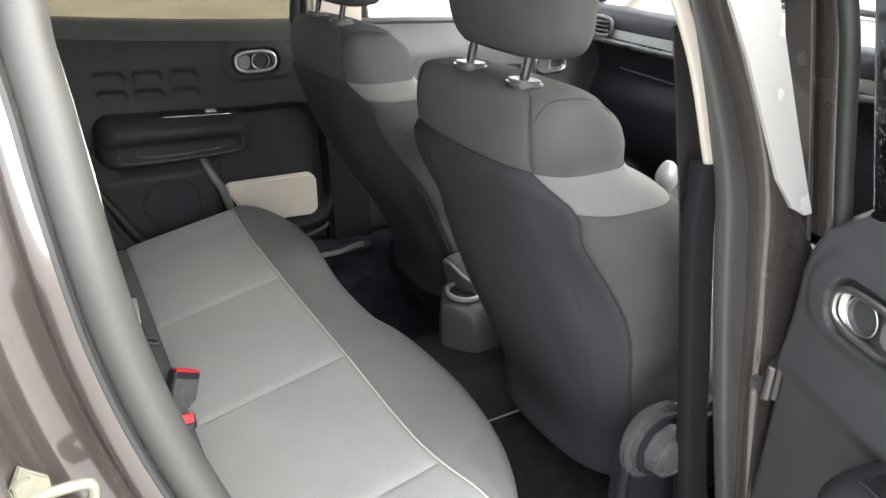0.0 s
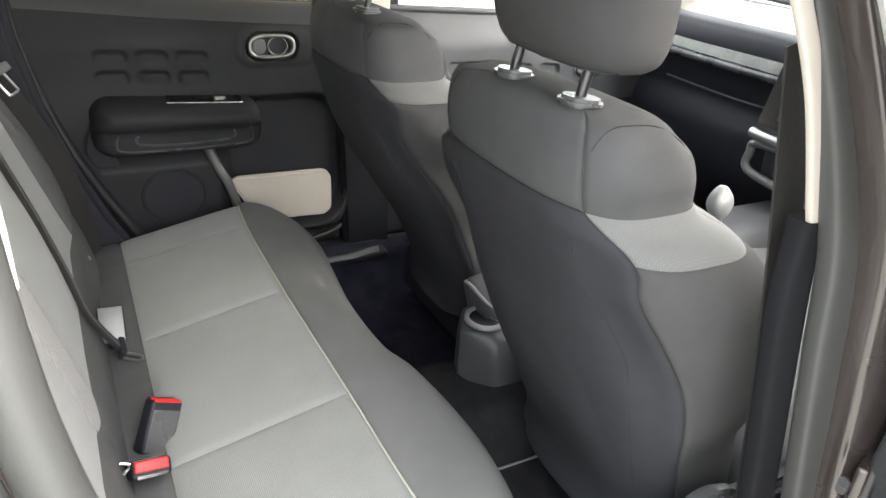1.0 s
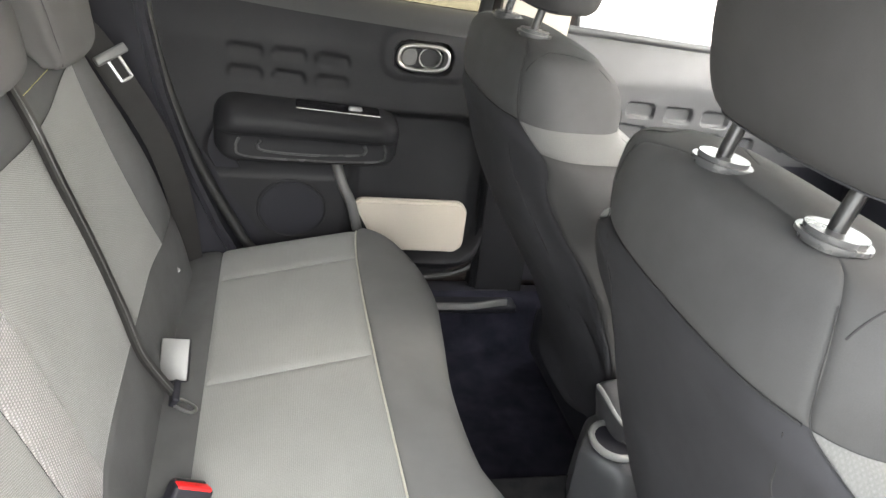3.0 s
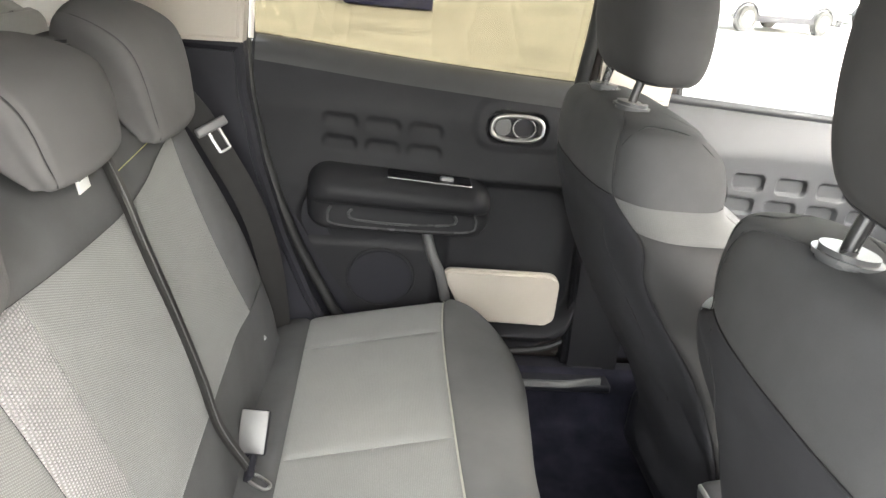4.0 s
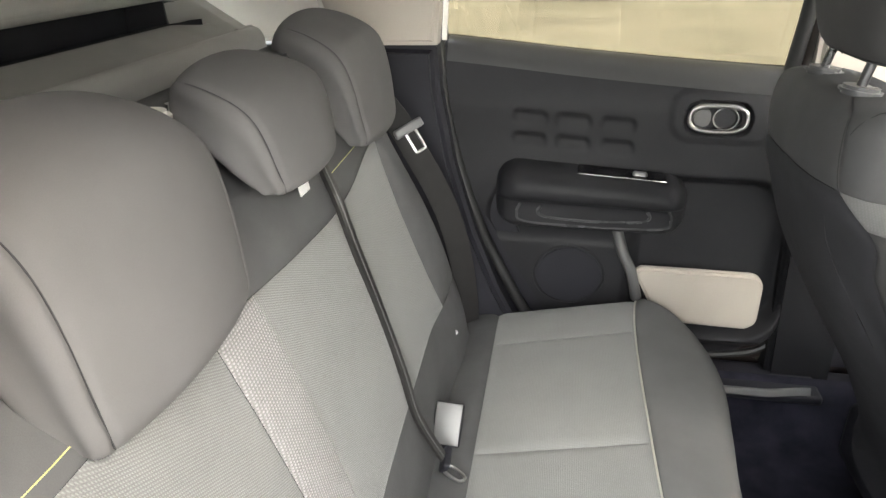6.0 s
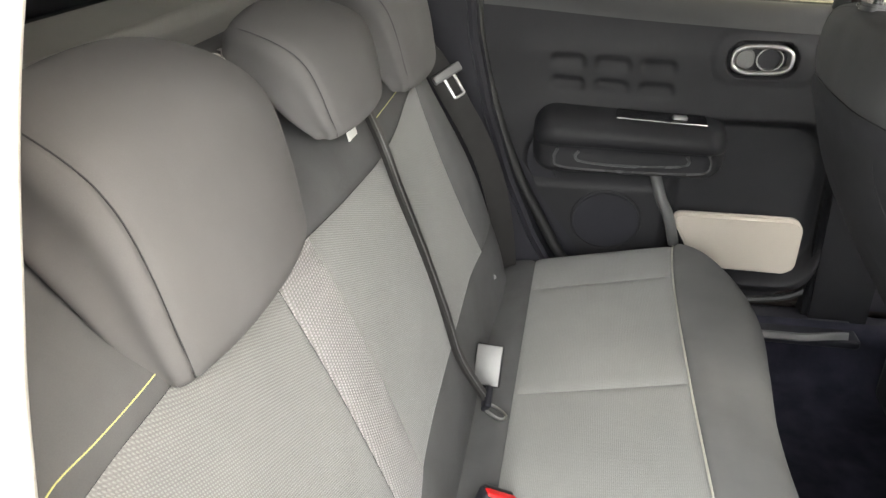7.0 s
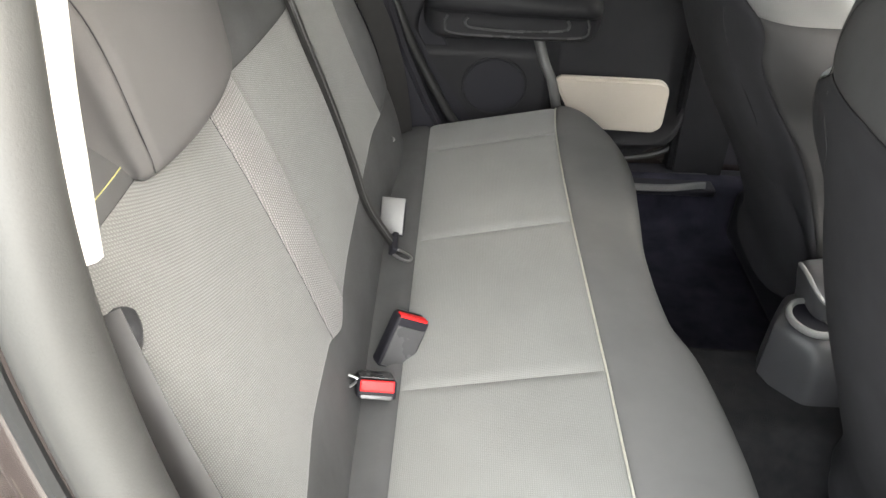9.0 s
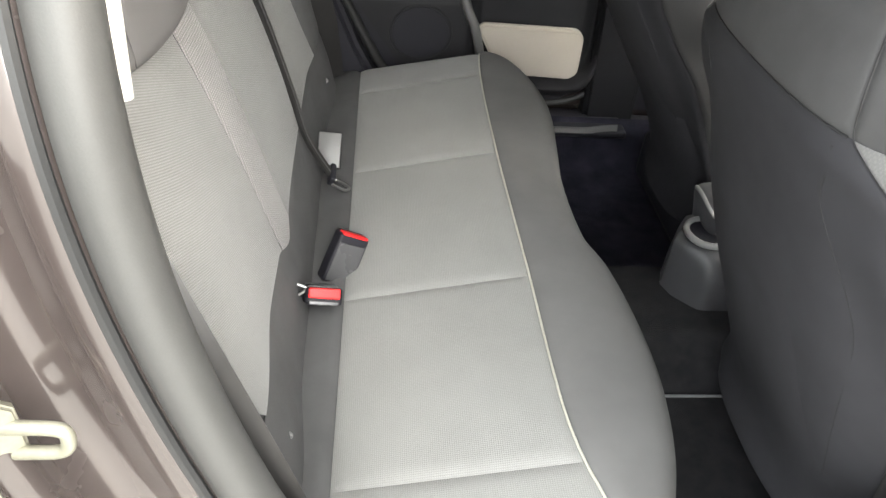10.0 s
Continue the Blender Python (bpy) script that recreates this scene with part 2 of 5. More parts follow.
def disc(r, depth, m, sides=40, bevel=0.002, r2=None):
    bm = bmesh.new()
    bmesh.ops.create_cone(bm, cap_ends=True, segments=sides, radius1=r, radius2=r if r2 is None else r2, depth=depth)
    if bevel:
        bmesh.ops.bevel(bm, geom=[e for e in bm.edges if any(len(f.verts) > 4 for f in e.link_faces)], offset=bevel, segments=2, affect="EDGES")
    bmesh.ops.transform(bm, matrix=m, verts=bm.verts)
    return bm



def superring(cx, cy, hx, hy, n, a):
    c, s = math.cos(a), math.sin(a)
    return cx + hx * math.copysign(abs(c) ** (2 / n), c), cy + hy * math.copysign(abs(s) ** (2 / n), s)


def plate(outline, depth, fn, bevel=0.004, seg=3):
    """A slab with the given 2D outline, mapped by fn(a, b, n), n its height 0..depth."""
    bm = bmesh.new()
    lo = [bm.verts.new((a, b, 0)) for a, b in outline]
    f = bm.faces.new(lo)
    ext = bmesh.ops.extrude_face_region(bm, geom=[f])
    top = [g for g in ext["geom"] if isinstance(g, bmesh.types.BMVert)]
    for v in top:
        v.co.z = depth
    if bevel:
        ed = [e for e in bm.edges if all(abs(v.co.z - depth) < 1e-6 for v in e.verts)]
        bmesh.ops.bevel(bm, geom=ed, offset=bevel, segments=seg, affect="EDGES")
    for v in bm.verts:
        v.co = fn(*v.co)
    return bm


def round_rect(x0, y0, x1, y1, r, n=6, skew=0.0):
    out = []
    for cx, cy, a0 in ((x1 - r, y1 - r, 0), (x0 + r, y1 - r, 90), (x0 + r, y0 + r, 180), (x1 - r, y0 + r, 270)):
        for k in range(n + 1):
            a = radians(a0 + 90 * k / n)
            x, y = cx + r * math.cos(a), cy + r * math.sin(a)
            out.append((x, y + skew * (x - x0)))
    return out


def quilted(surf, lo, hi, v0, v1, nu, nv, dip=0.004, w=0.012, puff=0.0, scale=(1, 1)):
    """A padded panel on surf(a, b) -> (point, outward normal): a runs between lo(b) and hi(b), b between v0 and v1; it sinks to its seams."""
    f0, f1 = (e if callable(e) else (lambda a, e=e: e) for e in (v0, v1))
    m0, m1 = f0(0.0), f1(0.0)

    def at(u, v):
        b = m0 + (m1 - m0) * v
        a0, a1 = lo(b), hi(b)
        a = a0 + (a1 - a0) * u
        b0, b1 = f0(a), f1(a)
        b = b0 + (b1 - b0) * v
        p, n = surf(a, b)
        d = min((a - a0) * scale[0], (a1 - a) * scale[0], (b - b0) * scale[1], (b1 - b) * scale[1])
        k = math.sqrt(min(1.0, max(0.0, d / w)))
        return p + n * (-dip * (1 - k) + puff * math.sin(math.pi * u) ** 0.7 * math.sin(math.pi * v) ** 0.7)
    return grid(at, nu, nv)

SHELF = surface("grey_shelf_felt", (0.36, 0.355, 0.335), 0.36, vary=0.08, fine=800, bump=0.3)
SATIN = surface("satin_grey_plastic", (0.15, 0.15, 0.152), 0.3, fine=300, bump=0.05)
# Door trim with the far side's shade put into its colour.
DOOR_TRIM_SHADED = surface("shaded_door_trim", (0.022, 0.022, 0.025), 0.55, vary=0.2, big=6, fine=600, bump=0.3, depth=0.0006, spec=0.22)
# Outer panel paint with the reflected sky put into its base colour.
PAINT_SKYLIT = surface("painted_sky_outer_panel", (0.42, 0.40, 0.39), 0.25, 0.2, vary=0.05, big=5, fine=200, bump=0.0, coat=1.0)
# Door trim lightened to hold the sheen along the belt edge.
BELT_SHEEN = surface("sheen_lightened_belt_trim", (0.052, 0.052, 0.054), 0.34, vary=0.12, big=6, fine=600, bump=0.15, depth=0.0004)
KNOB = surface("dark_satin_knob_plastic", (0.075, 0.075, 0.078), 0.28, fine=300, bump=0.05)
SATIN_METAL = surface("satin_grey_metal", (0.42, 0.42, 0.42), 0.33, 1.0, vary=0.08, fine=200, bump=0.04)
# Glossy dash trim; the windscreen's reflection is mixed into the base colour.
DASH_TOP = surface("reflection_tinted_dash_trim", (0.12, 0.12, 0.105), 0.18, vary=0.35, big=9, fine=200, bump=0.02)
MATT_BLACK = surface("matt_black_trim", (0.012, 0.012, 0.014), 0.8, fine=500, spec=0.15)
CONSOLE = surface("mid_grey_console_plastic", (0.068, 0.068, 0.073), 0.42, big=9, fine=600, bump=0.25)
PALE_RIM = surface("pale_grey_rim_plastic", (0.26, 0.26, 0.26), 0.35, fine=400)
COLLAR = surface("mid_grey_collar_plastic", (0.12, 0.12, 0.12), 0.4, fine=400)
PALE_KNOB = surface("pale_satin_knob", (0.3, 0.3, 0.295), 0.35, 0.3, fine=300, bump=0.03)
# Front seat cloth darkened for the headrests' shade; lower bolsters use it too.
CLOTH_DIM = surface("dimmed_front_seat_cloth", (0.060, 0.059, 0.060), 0.85, vary=0.12, big=12, fine=1400, bump=0.3, depth=0.0007, spec=0.25)


def normal_of(fn, a, b, side, da=1e-3, db=1e-3):
    p = Vector(fn(a, b))
    n = (Vector(fn(a + da, b)) - Vector(fn(a - da, b))).cross(Vector(fn(a, b + db)) - Vector(fn(a, b - db)))
    return p, n.normalized() * side


# ---- ground and the yard outside ----
ground = part("ground", grid(lambda u, v: (-150 + 300 * u, -150 + 300 * v, 0), 30, 30), CONCRETE, None)
tagged(ground, "damp pale concrete yard around the car", "ground", kind="structure")


def far_car(at, turn, paint, label):
    car = thing("parked_car", label, "car", at, "parked cars in the yard")
    m = pose(*at, 0, 0, turn)
    prof = [(-2.1, 0.3), (-2.15, 0.75), (-1.9, 0.95), (-1.1, 1.02), (-0.55, 1.42), (0.6, 1.48), (1.5, 1.2), (1.95, 1.0), (2.1, 0.6), (2.05, 0.3)]
    bm = plate(prof, 1.7, lambda a, b, n: m @ Vector((a, n - 0.85, b)), 0.12, 4)
    part("body", bm, paint, car)
    for x in (-1.3, 1.3):
        for y in (-0.83, 0.83):
            w = part("wheel", disc(0.31, 0.2, m @ pose(x, y, 0.31, 90, 0, 0), 28, 0.03), RUBBER, car)
            part("rim", disc(0.2, 0.21, m @ pose(x, y * 1.01, 0.31, 90, 0, 0), 20, 0.02), CHROME, w)
    for y in (-0.6, 0.6):
        part("headlight", block((0.12, 0.4, 0.14), m @ pose(-2.08, y, 0.68), 0.03), GLASS_CLEAR, car)
    part("grille", block((0.10, 1.1, 0.16), m @ pose(-2.13, 0, 0.62), 0.03), GLOSS_BLACK, car)
    part("lower_bumper", block((0.16, 1.6, 0.20), m @ pose(-2.07, 0, 0.34), 0.05), PLASTIC_BLACK, car, "black lower bumper")
    for y in (-0.86, 0.86):
        part("sill_cladding", block((2.0, 0.05, 0.16), m @ pose(0, y, 0.33), 0.02), PLASTIC_BLACK, car, "black sill cladding")
        for x in (-1.3, 1.3):
            part("arch_trim", tube([m @ Vector((x + 0.37 * math.cos(math.pi * k / 8), y, 0.31 + 0.37 * math.sin(math.pi * k / 8))) for k in range(9)], 0.035, 8), PLASTIC_BLACK, car, "black wheel arch trim")
    part("windscreen", block((0.5, 1.4, 0.03), m @ pose(-0.84, 0, 1.24, 0, -36, 0), 0.01), GLOSS_BLACK, car)
    part("side_window", block((1.9, 1.72, 0.26), m @ pose(0.1, 0, 1.2), 0.1, 3, 0.12), GLOSS_BLACK, car)
    return car


SILVER = surface("silver_car_paint", (0.5, 0.52, 0.5), 0.3, 0.5, fine=900, coat=0.6)
far_car((9.4, 18.2, 0), 200, SILVER, "silver hatchback parked across the bright yard")
far_car((17.5, 25.5, 0), 185, SILVER, "pale car parked far off in the yard")
skip = thing("crate", "dark blue crate standing on the wet yard", "crate", (-0.1, 14.6, 0))
BLUE = surface("dark_blue_plastic", (0.012, 0.014, 0.06), 0.35, vary=0.5, big=5, fine=60)
part("box", block((1.75, 1.1, 0.95), pose(-0.1, 14.75, 0.5), 0.05), BLUE, skip)
for k in range(5):
    part("rib", block((0.05, 0.05, 0.8), pose(-0.8 + 0.35 * k, 14.18, 0.5), 0.015), BLUE, skip)
part("rim", block((1.85, 1.2, 0.08), pose(-0.1, 14.75, 0.96), 0.03), BLUE, skip)

# ---- floor pan ----
floor = tagged(new("floor"), "black carpeted car floor with a raised tunnel", "floor", kind="structure")


def floor_z(x, y):
    tunnel = step(-0.23, -0.11, y) * (1 - step(0.05, 0.12, y))
    sill = step(0.58, 0.66, abs(y))
    return 0.30 + 0.125 * tunnel + 0.10 * sill + 0.02 * step(0.2, -0.1, -x)


part("carpet", grid(lambda u, v: (-0.4 + 2.1 * u, -0.68 + 1.36 * v, floor_z(-0.4 + 2.1 * u, -0.68 + 1.36 * v)), 60, 120), CARPET, floor, thick=0.02)
near_mat = thing("floor_mat", "charcoal carpet floor mat with a stitched edge", "floor mat", (0.4, -0.4, 0.32), "floor mats")
part("mat", plate(round_rect(0.10, -0.60, 0.75, -0.186, 0.04), 0.008, lambda a, b, n: Vector((a, b, 0.338 + n + 0.03 * step(-0.29, -0.185, b))), 0.003), MAT_GREY, near_mat)
part("binding", tube([(x, y, 0.347 + 0.03 * step(-0.29, -0.185, y)) for x, y in round_rect(0.105, -0.595, 0.745, -0.189, 0.04, 2)], 0.0025, 6, True, 120), PLASTIC_GREY, near_mat)
tun_mat = thing("tunnel_carpet", "dark grey carpet over the centre tunnel", "carpet", (0.3, -0.05, 0.38))
part("cover", grid(lambda u, v: (0.02 + 0.40 * u, -0.215 + 0.345 * v, floor_z(0.3, -0.215 + 0.345 * v) + 0.006), 12, 40), MAT_GREY, tun_mat, thick=0.005)

# ---- rear bench cushion ----
pipe_x = table([(-0.66, 0.066), (-0.56, 0.044), (-0.48, 0.022), (-0.40, 0.012), (-0.17, 0.008), (0.0, 0.004), (0.16, 0.001), (0.45, 0.002), (0.60, 0.014), (0.66, 0.03)])
front_x = table([(-0.65, 0.03), (-0.58, 0.09), (-0.473, 0.140), (-0.36, 0.163), (-0.26, 0.165), (-0.13, 0.150), (-0.06, 0.127), (0.11, 0.122), (0.27, 0.138), (0.386, 0.148), (0.48, 0.135), (0.563, 0.105), (0.62, 0.07), (0.66, 0.03)])
end_drop = table([(-0.66, 0.10), (-0.62, 0.03), (-0.56, 0.004), (-0.5, 0.0), (0.44, 0.0), (0.50, 0.001), (0.56, 0.004), (0.60, 0.010), (0.632, 0.024), (0.652, 0.05), (0.662, 0.11)])


def bench_xz(y, b):
    """Profile of the cushion: b 0..1 rear strip, 1..2 insert, 2..3 front roll."""
    xp, xf, dz = pipe_x(y), front_x(y), end_drop(y)
    if b < 1:
        x, z = -0.375 + 0.125 * b, 0.520 + 0.042 * math.sin(b * math.pi / 2)
    elif b < 2:
        t = b - 1
        x, z = -0.25 + (xp + 0.25) * t, 0.562 + 0.055 * t
    else:
        w = max(0.025, xf - xp)
        x, z = curve_of([(xp, 0.617), (xp + 0.28 * w, 0.623), (xp + 0.77 * w, 0.612), (xp + 0.98 * w, 0.575), (xp + w + 0.004, 0.52), (xp + w - 0.012, 0.45), (xp + w - 0.035, 0.36)])(b - 2)
    return (x, y, z - dz)


def bench(y, b):
    return normal_of(bench_xz, y, b, -1, 2e-3, 2e-3)


cushion = thing("rear_seat_cushion", "grey cloth rear bench cushion with ribbed inserts and pale cord", "seat cushion", (-0.1, 0, 0.3))
const = lambda k: (lambda b: k)  # noqa: E731
part("rear_strip", quilted(bench, const(-0.655), const(0.655), 0.0, 0.999, 200, 14, 0.005, 0.012, scale=(1, 0.13)), CLOTH_DARK, cushion, "plain dark rear edge")
CREASES = (-0.652, -0.48, -0.173, 0.163, 0.475, 0.652)
for i in range(5):
    y0, y1 = CREASES[i], CREASES[i + 1]
    part("insert_panel", quilted(bench, const(y0), const(y1), 1.0, 1.999, max(16, int((y1 - y0) / 0.005)), 50, 0.0032, 0.015, 0.005 if 0 < i < 4 else 0.001, scale=(1, 0.25)), CLOTH_SEAT, cushion, "ribbed grey insert panel")
part("front_roll", quilted(bench, const(-0.655), const(0.655), 2.0, 3.0, 230, 60, 0.005, 0.014, scale=(1, 0.3)), CLOTH_BENCH, cushion, "plain grey front bolster")
part("piping", tube([Vector(bench_xz(-0.65 + 1.3 * k / 40, 2.0)) + Vector((0, 0, -0.0005)) for k in range(41)], 0.0016, 8, n=200), THREAD_PALE, cushion, "thin pale yellow cord")
part("foam_base", plate([(-0.36, -0.62), (0.03, -0.62), (0.1, -0.4), (0.09, 0.1), (0.1, 0.4), (0.03, 0.62), (-0.36, 0.62)], 0.16, lambda a, b, n: Vector((a, b, 0.33 + n)), 0.01), PLASTIC_BLACK, cushion)

# ---- rear backrest ----
back_x = table([(0.50, -0.290), (0.56, -0.303), (0.61, -0.314), (0.67, -0.332), (0.80, -0.362), (0.90, -0.388), (0.985, -0.414), (1.01, -0.423), (1.03, -0.438), (1.06, -0.467), (1.085, -0.489), (1.11, -0.506)])


BACK_TOP = curve_of([(-0.506, 1.11), (-0.525, 1.120), (-0.55, 1.122), (-0.575, 1.106), (-0.58, 1.0)])


def back_pt(y, z):
    fall = 0.05 * step(0.50, 0.60, abs(y)) ** 2
    if z <= 1.11:
        x, zz = back_x(z), z
    else:
        t = (z - 1.11) / 0.15
        x, zz = BACK_TOP(t)
    return (x - 0.022 * y - fall + 0.012 * step(0.30, 0.46, abs(y)), y, zz)


def back(y, z):
    return normal_of(back_pt, y, z, 1)


backrest = thing("rear_bench_back", "grey cloth split rear backrest with pale ribbed inserts", "bench back", (-0.45, 0, 0.5))
far_in = table([(0.60, 0.43), (0.668, 0.405), (0.75, 0.365), (0.85, 0.327), (0.93, 0.312), (0.99, 0.318), (1.02, 0.33)])
far_out = table([(0.50, 0.55), (0.60, 0.555), (0.68, 0.525), (0.745, 0.488), (0.80, 0.455), (0.868, 0.418), (0.923, 0.390), (0.97, 0.375), (1.05, 0.385), (1.11, 0.40), (1.26, 0.40)])
near_in = table([(0.60, -0.42), (0.64, -0.44), (0.70, -0.485), (0.80, -0.525), (0.95, -0.53), (1.02, -0.51)])
near_out = lambda z: -0.585 + 0.075 * step(0.72, 0.98, z)  # noqa: E731
band_l = table([(0.64, -0.186), (0.663, -0.188), (0.80, -0.217), (0.926, -0.243), (0.994, -0.255), (1.02, -0.26)])
band_r = table([(0.64, -0.105), (0.663, -0.108), (0.789, -0.131), (0.913, -0.155), (0.985, -0.172), (1.02, -0.178)])
yoke = table([(-0.65, 1.006), (-0.50, 1.009), (-0.455, 1.010), (-0.377, 1.005), (-0.25, 0.995), (-0.186, 0.986), (-0.085, 0.976), (0.0, 0.970), (0.07, 0.967), (0.16, 0.972), (0.27, 0.990), (0.33, 0.992), (0.5, 0.985)])
hem = table([(-0.65, 0.668), (-0.21, 0.668), (-0.15, 0.648), (-0.10, 0.662), (0.0, 0.670), (0.6, 0.672)])
part("lower_strip", quilted(back, near_out, far_out, 0.50, hem, 200, 24, 0.003, 0.012), CLOTH_DARK, backrest, "plain dark lower edge")
part("near_insert", quilted(back, near_in, band_l, hem, yoke, 60, 70, 0.0022, 0.010, 0.006), CLOTH_BACK, backrest, "ribbed grey insert")
part("ribbed_band", quilted(back, band_l, band_r, hem, yoke, 18, 80, 0.0015, 0.006, 0.002), CLOTH_BAND, backrest, "paler vertical ribbed band")
part("far_insert", quilted(back, band_r, far_in, hem, yoke, 100, 70, 0.0018, 0.010, 0.006), CLOTH_BACK, backrest, "ribbed grey insert")
part("far_bolster", quilted(back, far_in, far_out, hem, yoke, 36, 60, 0.004, 0.018, 0.012), CLOTH_DARK, backrest, "plain dark side bolster")
part("bolster_side", grid(lambda u, v: Vector(back_pt(far_out(0.56 + 0.44 * v) + 0.003 * math.sin(math.pi * u), 0.56 + 0.44 * v)) + Vector((-0.002 - 0.06 * u, -0.004, 0)), 10, 60), CLOTH_DARK, backrest, "dark side of the bolster")
part("near_bolster", quilted(back, near_out, near_in, hem, yoke, 24, 60, 0.004, 0.018, 0.006), CLOTH_DARK, backrest, "plain dark side bolster")
part("upper_panel", quilted(back, near_out, far_out, yoke, 1.255, 200, 50, 0.003, 0.010), CLOTH_DARK, backrest, "plain dark upper panel")
for rows in (((-0.395, 1.018), (-0.43, 1.0195), (-0.47, 1.021), (-0.505, 1.0225), (-0.525, 1.016), (-0.532, 1.004)), ((0.09, 1.006), (0.13, 1.0063), (0.17, 1.0067), (0.215, 1.007))):
    part("stitching", tube([back(y, z)[0] for y, z in rows], 0.0005, 6, n=60), THREAD_YELLOW, backrest, "yellow stitching")
part("shell", plate([(-0.36, 0.5), (-0.42, 0.8), (-0.50, 1.07), (-0.56, 1.10), (-0.57, 0.5)], 0.93, lambda a, b, n: Vector((a, n - 0.53, b)), 0.01), PLASTIC_BLACK, backrest)


def rear_headrest(yc, top, bottom, tip, crest, reach, label):
    """A pad hooked over the backrest: thick rounded head, tapering to its front tip."""
    hr = thing("rear_headrest", label, "headrest", (-0.5, yc, 1.1), "rear headrests")
    rise = crest - tip
    front = ((0.007, -0.01), (0.0, 0.09), (0.002, 0.24), (0.007, 0.50), (0.016, 0.73), (0.030, 0.86), (0.057, 0.96), (0.085, 1.0), (0.100, 0.95), (0.108, 0.82))
    rear = ((0.020, 0.0), (0.028, 0.07), (0.036, 0.15), (0.045, 0.24), (0.054, 0.34), (0.068, 0.46), (0.082, 0.55), (0.095, 0.63), (0.104, 0.69), (0.109, 0.76))
    outer = curve_of([(-0.398 - reach * d, tip + h * rise) for d, h in front])
    inner = curve_of([(-0.398 - reach * d, tip + h * rise) for d, h in rear])
    wide = table([(0.0, bottom * 0.78), (0.05, bottom * 0.95), (0.12, bottom), (0.25, bottom + 0.45 * (top - bottom)), (0.40, bottom + 0.85 * (top - bottom)), (0.50, top), (0.62, top * 0.97), (0.74, top * 0.88), (0.87, top * 0.74), (1.0, top * 0.60)])

    def at(u, v):
        a = 2 * math.pi * v
        (ox, oz), (ix, iz) = outer(u), inner(u)
        q, s = superring(0, 0, 1, 1, 4.4 - 0.8 * step(0.55, 0.95, u), a)
        e = min(1.0, u / 0.07, (1 - u) / 0.14)
        e = math.sqrt(max(0.0, 1 - (1 - e) ** 2))
        crown = 0.012 * (1 - s * s) * (q > 0)
        k = 0.5 + 0.5 * q * (0.12 + 0.88 * e)
        x, z = ix + (ox - ix) * k, iz + (oz - iz) * k
        fold = min(abs(v - 0.125), abs(v - 0.875))
        n = Vector((ox - ix, 0, oz - iz)).normalized() * (crown - 0.0030 * math.exp(-((fold / 0.010) ** 2)) * step(0.03, 0.1, u))
        w = wide(u) * (1.0 + 0.04 * (q < 0) * abs(q)) - 0.006 * (1 - min(1.0, abs(q) / 0.8) ** 2) * (abs(s) > 0.75)
        return (x + n.x - 0.022 * yc, yc + w * s, z + n.z)

    part("pad", capped(grid(lambda v, u: at(u, v), 160, 80, loop_u=True)), CLOTH_REST, hr)
    for s in (-1, 1):
        vs = 0.125 if s > 0 else 0.875
        pts = [Vector(at(u, vs)) for u in (0.06, 0.1, 0.18, 0.26, 0.34, 0.42, 0.5, 0.58, 0.66, 0.74, 0.82)]
        part("seam", tube(pts, 0.0007, 6), THREAD_DARK, hr)
    for s in (-1, 1):
        part("post", tube([(-0.505, yc + 0.06 * s, 1.09), (-0.505, yc + 0.06 * s, 1.13)], 0.006), CHROME, hr)
        part("post_collar", disc(0.019, 0.014, pose(-0.508 - 0.022 * yc, yc + 0.094 * s, 1.124), 32, 0.004), PLASTIC_WHITE if abs(yc) < 0.1 else PLASTIC_DARK, hr)
    return hr


rear_headrest(-0.310, 0.116, 0.108, 1.002, 1.168, 1.15, "dark grey cloth headrest hooked over the near rear seat")
rear_headrest(-0.032, 0.106, 0.086, 1.052, 1.154, 1.0, "dark grey cloth centre headrest with a pale post collar")
rear_headrest(0.285, 0.115, 0.092, 1.008, 1.162, 1.18, "dark grey cloth headrest hooked over the far rear seat")

tag = thing("fabric_label", "small white printed cloth label on the backrest", "label", (-0.42, -0.012, 1.037))
part("tab", block((0.002, 0.026, 0.03), pose(-0.418, -0.012, 1.037, 0, -12, 0), 0.0006), LABEL, tag)
for k in range(4):
    part("print_bar", block((0.001, 0.018, 0.003), pose(-0.4165, -0.012, 1.047 - 0.006 * k, 0, -12, 0), 0), PRINT, tag, smooth=False)


# ---- front seats ----
seat_w = table([(0.42, 0.34, 0.53, 0.17), (0.50, 0.350, 0.53, 0.185), (0.60, 0.312, 0.50, 0.205), (0.70, 0.265, 0.475, 0.228), (0.80, 0.222, 0.455, 0.245), (0.90, 0.188, 0.425, 0.250), (0.945, 0.174, 0.395, 0.238), (0.972, 0.164, 0.36, 0.218), (0.988, 0.160, 0.33, 0.190), (1.002, 0.155, 0.330, 0.172), (1.03, 0.150, 0.325, 0.172), (1.055, 0.150, 0.314, 0.168), (1.075, 0.154, 0.290, 0.160), (1.088, 0.163, 0.275, 0.146), (1.096, 0.178, 0.25, 0.12), (1.098, 0.195, 0.235, 0.07)])
SEAT_Y = 0.317


# the rear corner of the backrest, as an angle in half turns, by height
seat_edge = table([(0.44, 1.38), (0.66, 1.39), (0.75, 1.385), (0.81, 1.365), (0.864, 1.31), (0.92, 1.255), (0.955, 1.285), (0.97, 1.29), (0.985, 1.265), (1.0, 1.24), (1.06, 1.225), (1.10, 1.225)])


